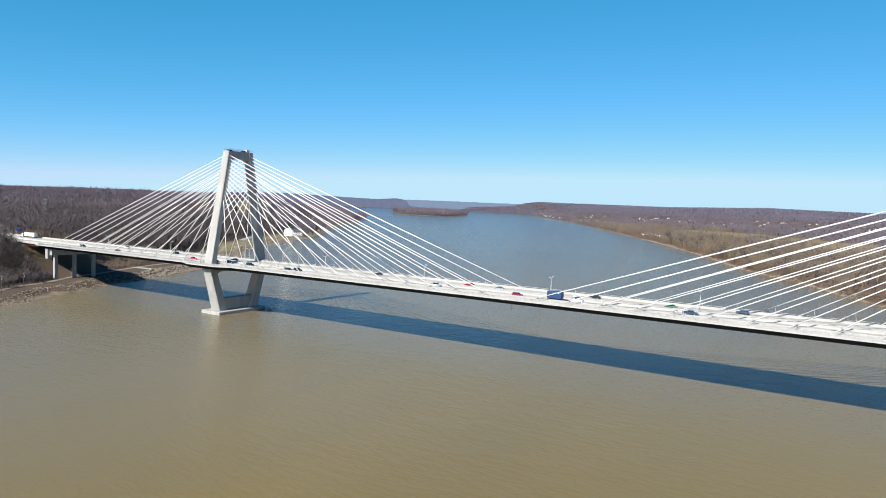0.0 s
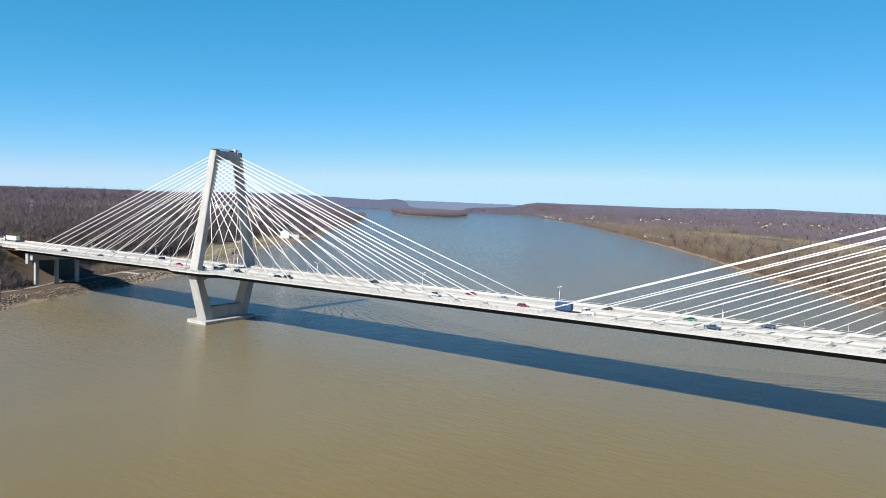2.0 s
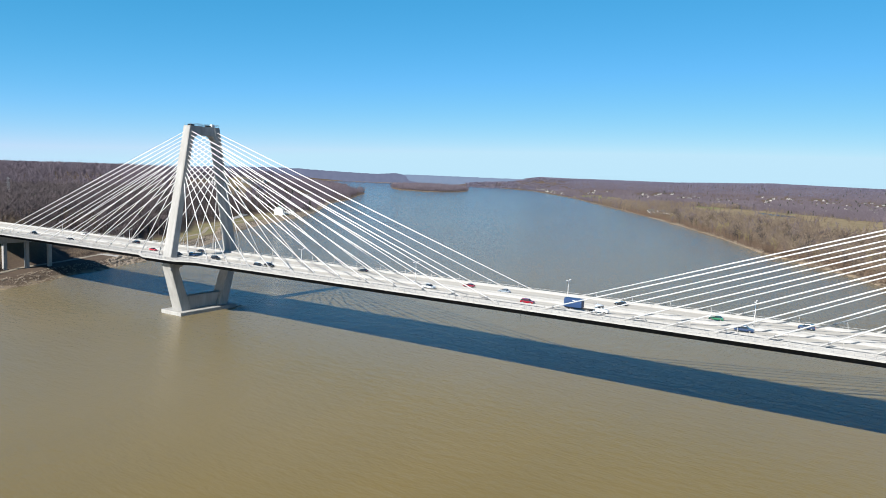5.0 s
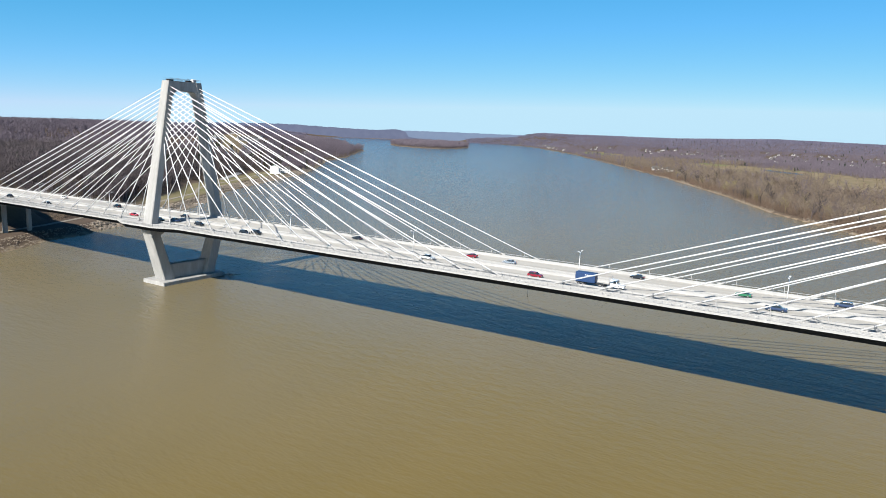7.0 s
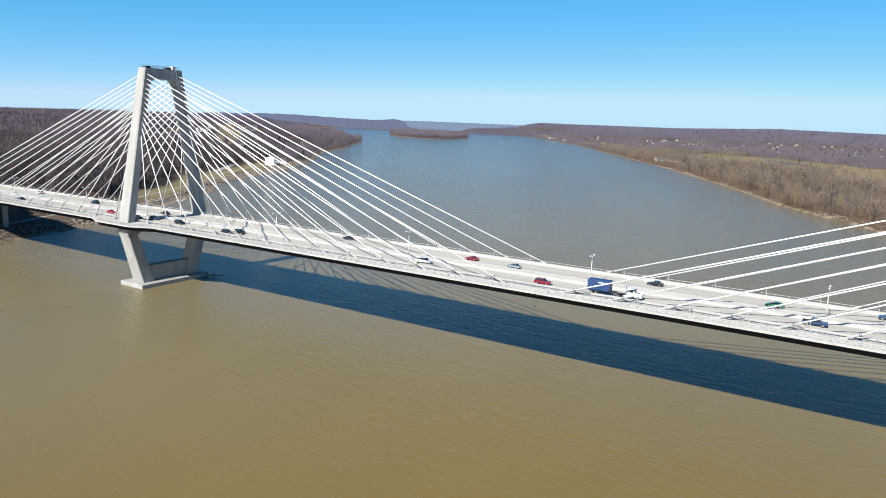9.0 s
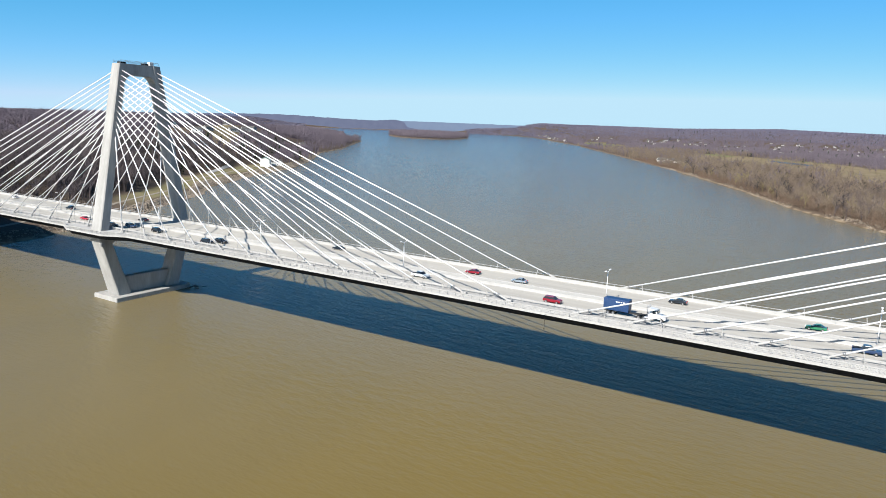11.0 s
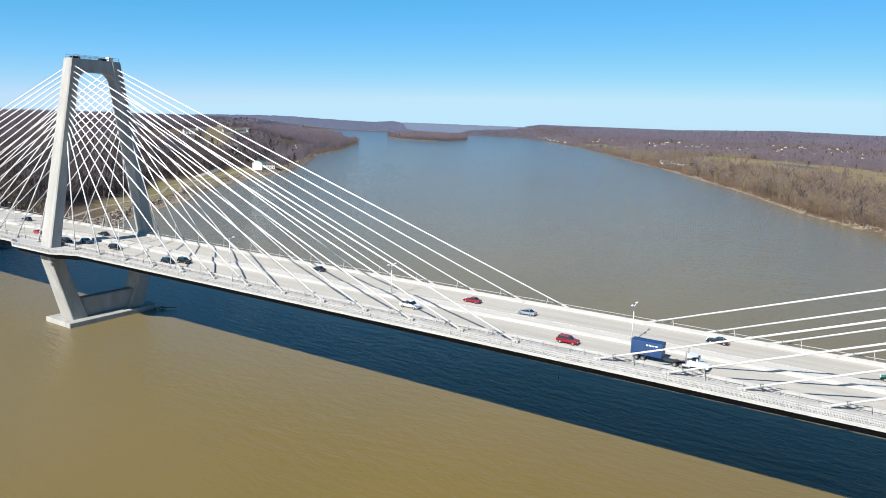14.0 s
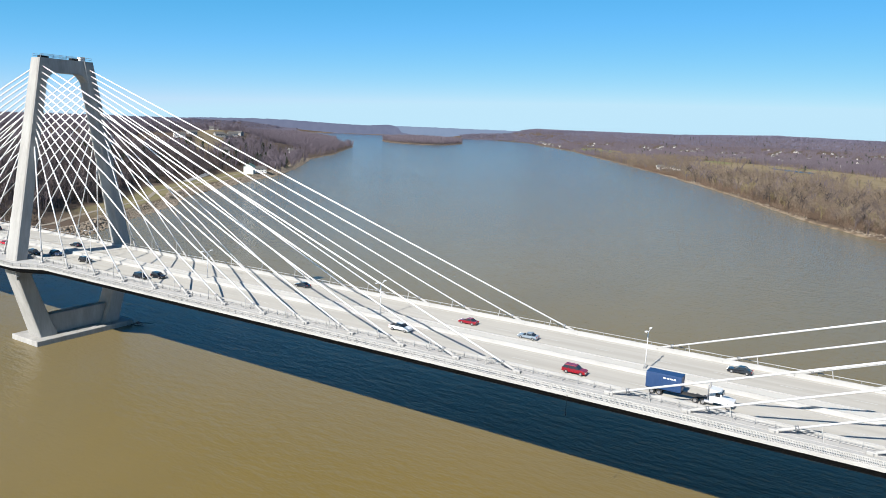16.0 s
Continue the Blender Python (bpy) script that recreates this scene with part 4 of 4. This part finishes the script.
def trees():
    near = [sliver_tree(rng, 9, 56, 1, 0.30, 1.7) for _ in range(7)]
    x, y = sample(40000, 250, 1000)
    ok, left, right, isle = wooded(x, y)
    keep = ok & (rng.random(len(x)) < 0.62)
    x, y, right, left = x[keep], y[keep], right[keep], left[keep]
    size = 11 + 9 * rng.random(len(x)) + 3 * waves(x, y, 60, 11)
    size = np.where((left > 20) & (left < 60) & (y < -20), 7 + 5 * rng.random(len(x)), size)
    p = np.stack([x, y, height(x, y) - 0.2], -1)
    warm = rng.random(len(x))
    tan, rust = (right > 0) & (warm < 0.6), (right > 0) & (warm >= 0.6) & (warm < 0.85)
    scatter("rusty_woods", near, p[rust], size[rust] * 0.85, BARK_RUST, "rust-brown leafless trees along the bank")
    scatter("near_woods", near, p[~tan & ~rust], size[~tan & ~rust], BARK, "dense leafless grey-brown winter woods on the bluff")
    scatter("riverside_woods", near, p[tan], size[tan], BARK_TAN, "leafless tan riverside trees along the bank")
    shrub = [sliver_tree(rng, 12, 46, 1, 0.5, 1.6) for _ in range(5)]
    x, y = rng.uniform(-260, -95, 4200), rng.uniform(-140, -19, 4200)
    left = shore_distance(x, y)[0]
    ok = (left > 31) & (left < 150) & (waves(x, y, 17, 14) > -0.75)
    x, y = x[ok], y[ok]
    p = np.stack([x, y, height(x, y) - 0.2], -1)
    scatter("brush", shrub, p, 3.0 + 4.5 * rng.random(len(x)), BARK, "tangled leafless brush on the slope beside the bridge", "brush")
    x, y = rng.uniform(-245, -150, 1900), rng.uniform(-85, -23, 1900)
    left = shore_distance(x, y)[0]
    x, y = x[left > 34], y[left > 34]
    p = np.stack([x, y, height(x, y) - 0.2], -1)
    scatter("thicket", shrub, p, 4.0 + 5.0 * rng.random(len(x)), BARK_DARK, "dark leafless thicket beside the bridge's end", "brush")
    x, y = rng.uniform(-330, -150, 2600), rng.uniform(24, 110, 2600)
    left = shore_distance(x, y)[0]
    ok = (left > 33) & (waves(x, y, 17, 14) > -0.5)
    x, y = x[ok], y[ok]
    p = np.stack([x, y, height(x, y) - 0.2], -1)
    scatter("brush", shrub, p, 2.5 + 4.0 * rng.random(len(x)), BARK_TAN, "tan leafless brush on the slope behind the bridge", "brush")
    y = rng.uniform(330, 1500, 5200)
    x = np.interp(y, RY, RX) + 3 + 42 * rng.random(len(y)) ** 1.6
    right = shore_distance(x, y)[1]
    ok = (right > 2.5) & (waves(x, y, 21, 15) > -0.8)
    x, y = x[ok], y[ok]
    p = np.stack([x, y, height(x, y) - 0.3], -1)
    scatter("riverside_brush", shrub, p, 2.5 + 5.5 * rng.random(len(x)), BARK_RUST, "rust-brown leafless brush along the sandy bank", "brush")
    y = rng.uniform(330, 1250, 150)
    x = np.interp(y, RY, RX) + 6 + 130 * rng.random(len(y)) ** 1.3
    p = np.stack([x, y, height(x, y) - 0.3], -1)
    scatter("willows", near, p[:70], 13 + 6 * rng.random(70), BARK_OLIVE, "olive-tan leafless willows along the bank", "willows")
    scatter("tall_trees", near, p[70:], 19 + 6 * rng.random(80), BARK_DARK, "tall dark leafless trees above the bank", "trees")
    mid = [sliver_tree(rng, 5, 22, 1, 0.34, 3.2) for _ in range(6)]
    x, y = sample(26000, 1000, 2300, -5, 68)
    ok, left, right, isle = wooded(x, y)
    x, y, right = x[ok], y[ok], right[ok]
    size = 11 + 9 * rng.random(len(x)) + 3 * waves(x, y, 60, 11)
    p = np.stack([x, y, height(x, y) - 0.2], -1)
    tan = (right > 0) & (right < 420) & (rng.random(len(x)) < 0.85)
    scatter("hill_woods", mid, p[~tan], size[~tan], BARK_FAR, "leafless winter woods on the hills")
    scatter("floodplain_woods", mid, p[tan], size[tan], BARK_TAN, "leafless tan trees on the flood plain")
    far = [clump(rng, 18, 0.026) for _ in range(6)]
    x, y = sample(44000, 2300, 4650, -5, 68)
    ok, left, right, isle = wooded(x, y)
    x, y = x[ok], y[ok]
    size = 10 + 7 * rng.random(len(x)) + 10 * (isle[ok] > 0)
    size = size * (1 - 0.5 * step(np.hypot(x - 250, y + 150), 3700, 4400))
    p = np.stack([x, y, height(x, y) - 1.0], -1)
    scatter("far_woods", far, p, size * 1.1, BARK_FAR, "woods along the far hills, tinted purple-brown for the hazy air")

    low = [clump(rng, 12, 0.045) * np.array([3.2, 3.2, 1.0]) for _ in range(5)]
    x, y = sample(24000, 3600, 4700, -5, 68)
    ok, left, right, isle = wooded(x, y)
    x, y = x[ok], y[ok]
    p = np.stack([x, y, height(x, y) - 1.0], -1)
    scatter("ridge_woods", low, p, 8 + 5 * rng.random(len(x)), BARK_HAZE_BLUE, "leafless woods over the farthest ridges, tinted blue-grey for the hazy air")


trees()


# ---------------------------------------------------------------- banks, houses and small things
def ground_z(x, y):
    return float(height(np.array([float(x)]), np.array([float(y)]))[0])


def bank_point(y, inland):
    """A point so far inland of the left bank's line."""
    s = float(np.interp(y + 20, LY, LX) - np.interp(y - 20, LY, LX)) / 40
    n = Vector((-1, s, 0)).normalized()
    p = Vector((float(np.interp(y, LY, LX)), y, 0)) + n * inland
    return p


def ribbon(name, points, half, mat, label, category):
    """A road laid on the ground, a little proud of it."""
    rings = []
    for i, p in enumerate(points):
        a, b = points[max(0, i - 1)], points[min(len(points) - 1, i + 1)]
        side = Vector((b.y - a.y, a.x - b.x, 0)).normalized() * half
        ring = []
        for q, dz in ((p - side, 0.18), (p + side, 0.18), (p + side, -1.2), (p - side, -1.2)):
            ring.append((q.x, q.y, max(ground_z(p.x, p.y), ground_z(q.x, q.y)) + dz))
        rings.append(ring)
    return tagged(link(name, loft(rings), mat), label, category, kind="structure")


ribbon("road", [bank_point(y, 27 + 2.5 * math.sin(y / 60)) for y in range(-150, 560, 9)], 1.9, GRAVEL, "narrow pale gravel track along the river bank", "road")
ribbon("path", [Vector((-196 + 22 * k / 5, 70 - 60 * k / 8 + 8 * k, 0)) for k in range(6)], 2.6, CONCRETE, "pale concrete ramp beside the bridge", "path")


ribbon("driveway", [Vector((-398 - 7 * k, 366 + 9.5 * k, 0)) for k in range(10)], 3.5, CONCRETE, "pale concrete driveway climbing the wooded bank", "driveway")


def pond():
    bm = bmesh.new()
    bmesh.ops.create_circle(bm, cap_ends=True, radius=1.0, segments=40)
    for v in bm.verts:
        v.co = Vector((75 + 49 * v.co.x + 22 * v.co.y, 1670 - 90 * v.co.x + 12 * v.co.y, ground_z(75, 1670) + 0.9))
    return tagged(link("pond", bm, WATER), "small blue-grey pond in the meadow", "pond", kind="structure")


pond()


def stones():
    rng = np.random.default_rng(3)
    bm = bmesh.new()
    bmesh.ops.create_icosphere(bm, subdivisions=1, radius=1.0)
    base = np.array([v.co for v in bm.verts])
    tri = np.array([[v.index for v in f.verts] for f in bm.faces])
    bm.free()
    kinds = []
    for _ in range(6):
        b = base * (0.7 + 0.5 * rng.random((len(base), 1))) * np.array([1.0, 0.8, 0.6])
        kinds.append(b[tri])
    pts, size = [], []
    for k in range(12000):
        y = -130 + 1050 * rng.random() ** 1.7
        p = bank_point(y, 0.5 + 12 * rng.random())
        q = (p.x, p.y, ground_z(p.x, p.y) + 0.05)
        if y < 60 and rng.random() < 0.6:
            continue
        pts.append(q)
        size.append((0.3 + 0.6 * rng.random() ** 2) if y < 60 else (0.45 + 1.2 * rng.random() ** 2))
    y = rng.uniform(330, 1500, 4200)
    x = np.interp(y, RY, RX) + 0.5 + 9 * rng.random(len(y))
    ok = waves(x, y, 19, 4) > -0.3
    x, y = x[ok], y[ok]
    p = np.stack([x, y, np.maximum(height(x, y), 0) - 0.1], -1)
    scatter("bank_rocks", kinds, p, 0.4 + 1.3 * rng.random(len(x)) ** 3, RIPRAP, "scattered rocks and debris along the wooded bank", "rocks")
    scatter("riprap", kinds, np.array(pts), np.array(size), RIPRAP, "loose grey riprap stones along the water", "rocks")


stones()


def gable_house(w, d, h, roof_h, wall, roof, name="house", label="small white house with a grey gabled roof", eave=0.5, windows=3, category="house", group=""):
    """Walls, a gabled roof along x, windows, a door and a chimney."""
    e = thing(name, label=label, category=category, group=group)
    wall_ob = part("wall", loft([[(-w / 2, y, z) for y, z in ((-d / 2, -1.5), (d / 2, -1.5), (d / 2, h), (0, h + roof_h), (-d / 2, h))], [(w / 2, y, z) for y, z in ((-d / 2, -1.5), (d / 2, -1.5), (d / 2, h), (0, h + roof_h), (-d / 2, h))]]), wall, e)
    k = roof_h / (d / 2)
    yo, zo = d / 2 + eave, h - eave * k
    rings = [[(s * (w / 2 + eave), y, z) for y, z in ((-yo, zo), (0, h + roof_h), (yo, zo), (yo, zo + 0.3), (0, h + roof_h + 0.35), (-yo, zo + 0.3))] for s in (-1, 1)]
    roof_ob = part("roof", loft(rings), roof, e)
    part("chimney", box(w * 0.2 - 0.45, w * 0.2 + 0.45, -0.45, 0.45, h, h + roof_h + 1.0), HOUSE_TAN, roof_ob)
    floors = 2 if h > 5 else 1
    for f in range(floors):
        for i in range(windows):
            x = (i + 0.5) / windows * w - w / 2
            z = 1.1 + f * 2.9
            for s in (-1, 1):
                win = part("window", box(x - 0.7, x + 0.7, s * d / 2 - 0.06, s * d / 2 + 0.06, z, z + 1.4), HOUSE_WHITE, e)
                part("pane", box(x - 0.6, x + 0.6, s * d / 2 - 0.09, s * d / 2 + 0.09, z + 0.1, z + 1.3), GLASS, win)
    part("door", box(w / 2 - 0.05, w / 2 + 0.08, -0.5, 0.5, 0, 2.05), WOOD, e)
    return e


def settle(ob, x, y, turn=0.0, lift=0.0):
    ob.matrix_basis = pose(x, y, ground_z(x, y) + lift, 0, 0, turn)
    return ob


settle(gable_house(17, 12, 9.5, 3.2, HOUSE_WHITE, ROOF_GREEN, "river_house", "large white riverside house with a green gabled roof", 0.9, 5), -452, 508, 128)
settle(gable_house(14, 9, 5.5, 2.8, HOUSE_WHITE, ROOF_GREY, "river_house", "white riverside annex with a grey roof", 0.7, 4), -459, 534, 55)
deck_rng = random.Random(5)
PLAN = [
    # x, y, width, depth, wall height, roof height, tan walls
    (-574, 575, 20, 12, 5.5, 4.5, True), (-690, 590, 22, 13, 6.0, 4.5, False), (-786, 752, 24, 14, 6.5, 5, True), (-808, 790, 22, 12, 6.2, 4.5, True), (-850, 842, 26, 13, 6.5, 5, True),
    (-722, 640, 20, 12, 6.0, 4.2, True), (-900, 905, 24, 13, 6.2, 4.5, True), (-1000, 925, 26, 13, 7.2, 5.0, True), (-790, 942, 13, 9, 4.2, 3, False), (-802, 956, 13, 9, 4.2, 3, False), (-820, 974, 12, 8, 4.0, 3, False),
    (-160, 1372, 18, 11, 5.8, 3.5, False), (-148, 1400, 16, 10, 5.5, 3.5, False), (-128, 1388, 20, 11, 4.5, 3, False), (-112, 1400, 14, 9, 4.5, 3, False), (-175, 1420, 16, 10, 5.5, 3, False),
    (-92, 1375, 14, 9, 4.2, 3, False), (336, 452, 15, 9, 3.8, 2.6, False), (352, 470, 12, 8, 3.6, 2.4, False), (372, 446, 14, 9, 3.8, 2.6, True)]
for x, y, w, d, h, rh, tan in PLAN:
    w, d, h, rh = (0.72 * v for v in (w, d, h, rh)) if -1100 < x < -560 and y < 930 else (w, d, h, rh)
    x = x + 12 if x > -300 else x
    if x > 300:
        words = "low cabin with a shallow roof among the trees" if tan else "low white cabin with a grey roof by the bank"
    elif x > -300:
        words = "white house with a grey roof on the sandy bank"
    else:
        words = "grey-sided house with a dark roof on the bluff" if tan else "white house with a grey roof on the bluff"
    settle(gable_house(w, d, h, rh, HOUSE_GREY if tan else HOUSE_WHITE, ROOF_GREY, "house", words, 0.6, 4), x, y, deck_rng.uniform(0, 90))

town = gable_house(10, 7, 4.2, 2.8, HOUSE_PALE, ROOF_GREY, "house", "far pale house with a grey roof among bare trees", 0.6, 3, group="houses on the far side")
for i, (x, y) in enumerate(TOWN):
    if i == 0:
        settle(town, x, y, deck_rng.uniform(0, 180))
    else:
        copy_thing(town, pose(x, y, ground_z(x, y), 0, 0, deck_rng.uniform(0, 180)))


def utility_pole(x, y, tall):
    e = thing("utility_pole", (x, y, ground_z(x, y)), "weathered wooden utility pole by the bank road", "utility pole")
    smooth(part("pole", rod((0, 0, -0.5), (0, 0, tall), 0.2, 0.12, 8), WOOD, e))
    part("crossarm", box(-1.3, 1.3, -0.07, 0.07, tall - 0.9, tall - 0.72), WOOD, e)
    for k in (-1.1, -0.4, 0.4, 1.1):
        part("insulator", rod((k, 0, tall - 0.72), (k, 0, tall - 0.45), 0.06, 0.04, 6), GALVANISED, e)
    part("transformer", rod((0.35, 0, tall - 2.6), (0.35, 0, tall - 1.5), 0.28, 0.28, 10), GALVANISED, e)


utility_pole(-117, -57, 11.5)
utility_pole(-116, -70, 10.5)


def pylon(x, y, tall):
    """A lattice mast with two crossarms."""
    e = thing("power_pylon", (x, y, ground_z(x, y)), "thin grey steel lattice power pylon behind the road", "power pylon")
    for sx in (-1, 1):
        for sy in (-1, 1):
            part("leg", rod((sx * 1.5, sy * 1.5, -0.5), (sx * 0.4, sy * 0.4, tall), 0.12, 0.08, 4), GALVANISED, e)
    bm = bmesh.new()
    n = 9
    for k in range(n):
        z0, z1 = tall * k / n, tall * (k + 1) / n
        w0, w1 = 1.5 - 1.1 * k / n, 1.5 - 1.1 * (k + 1) / n
        for s in (-1, 1):
            rod((-w0, s * w0, z0), (w1, s * w1, z1), 0.06, sides=4, bm=bm)
            rod((s * w0, w0, z0), (s * w1, -w1, z1), 0.06, sides=4, bm=bm)
    part("bracing", bm, GALVANISED, e)
    for z in (tall - 1.5, tall - 5.5):
        part("crossarm", box(-3.5, 3.5, -0.15, 0.15, z, z + 0.35), GALVANISED, e)


pylon(-372, 95, 27)


def road_sign(x, y):
    e = thing("road_sign", (x, y, deck_z(x) - 0.3), "blue road sign on two posts beside the approach road", "road sign")
    part("panel", box(-0.08, 0.08, -2.0, 2.0, 3.6, 6.0, bevel=0.02), SIGN_BLUE, e, "blue sign panel")
    for k in range(3):
        part("lettering", box(0.085, 0.1, -1.5, 1.4 - k * 0.5, 5.3 - k * 0.6, 5.5 - k * 0.6), HOUSE_WHITE, e, "white bars")
    for y2 in (-1.6, 1.6):
        part("post", rod((-0.15, y2, -0.3), (-0.15, y2, 6.2), 0.12, sides=6), GALVANISED, e)


road_sign(-275, 21)
mast = copy_thing(first_pole, pose(-262, 0, deck_z(-262) + 0.72))


def bare_tree(x, y, tall, seed):
    """A leafless tree near the bridge: tapered forking trunk and limbs, and a crown of fine twigs."""
    r = np.random.default_rng(seed)
    e = thing("tree", (x, y, ground_z(x, y)), "leafless grey-brown tree on the slope beside the bridge", "tree")
    wood = bmesh.new()
    fine = []

    def grow(a, d, length, radius, depth):
        b = a + d * length
        rod(a, b, radius, radius * 0.62, 5 if depth < 2 else 3, wood)
        if depth >= 3:
            for k in range(9):
                u = 0.2 + 0.8 * r.random()
                p = a + (b - a) * u
                w = Vector(r.normal(size=3))
                w.z = abs(w.z) * 0.8 + 0.15
                w = w.normalized() * (0.7 + 1.1 * r.random())
                s = w.cross(Vector(r.normal(size=3))).normalized() * 0.035
                fine.append((p - s, p + s, p + w))
            return
        for k in range(4 if depth == 0 else 3):
            turn = Vector(r.normal(size=3))
            turn.z = abs(turn.z) * 0.4
            nd = (d * (0.75 if k else 1.2) + turn.normalized() * (0.75 if k else 0.25)).normalized()
            start = a + (b - a) * (1.0 if k < 2 else 0.45 + 0.5 * r.random())
            grow(start, nd, length * (0.62 + 0.16 * r.random()), radius * 0.58, depth + 1)

    grow(Vector((0, 0, -0.4)), Vector((r.normal() * 0.06, r.normal() * 0.06, 1)).normalized(), tall * 0.36, tall * 0.016, 0)
    part("trunk", wood, BARK, e)
    bm = bmesh.new()
    for t in fine:
        bm.faces.new([bm.verts.new(p) for p in t])
    part("crown", bm, BARK, e, "crown of bare fine twigs")


tree_rng = random.Random(11)
count = 0
while count < 22:
    x, y = tree_rng.uniform(-215, -112), tree_rng.uniform(-95, -24)
    lx = float(np.interp(y, LY, LX))
    if lx - x > 26:
        bare_tree(x, y, tree_rng.uniform(8, 14), 100 + count)
        count += 1


def cedars():
    rng = np.random.default_rng(21)
    kinds = []
    for _ in range(4):
        tris = []
        for k in range(110):
            z = rng.random() ** 0.8
            a = rng.random() * 6.283
            w = 0.24 * (1 - z) + 0.02
            c = np.array([math.cos(a) * w * 0.7, math.sin(a) * w * 0.7, z * 0.95])
            tip = c + np.array([math.cos(a) * 0.1, math.sin(a) * 0.1, 0.02 - 0.08 * rng.random()])
            s = np.array([-math.sin(a), math.cos(a), 0.4 * rng.normal()]) * 0.05
            tris.append((c - s + [0, 0, 0.05], c + s + [0, 0, 0.05], tip))
        kinds.append(np.array(tris))
    x = np.concatenate([rng.normal(-470, 45, 60), rng.normal(-600, 90, 50), rng.normal(-330, 25, 14), rng.normal(20, 160, 40), rng.uniform(-700, 450, 260), rng.uniform(-900, -520, 60)])
    y = np.concatenate([rng.normal(300, 45, 60), rng.normal(640, 90, 50), rng.normal(115, 25, 14), rng.normal(1900, 120, 40), rng.uniform(1900, 3900, 260), rng.uniform(350, 900, 60)])
    ok = wooded(x, y)[0]
    p = np.stack([x, y, height(x, y) - 0.2], -1)[ok]
    scatter("cedars", kinds, p, 9 + 7 * rng.random(len(p)), EVERGREEN, "dark evergreen cedars among the bare woods", "cedars")


cedars()
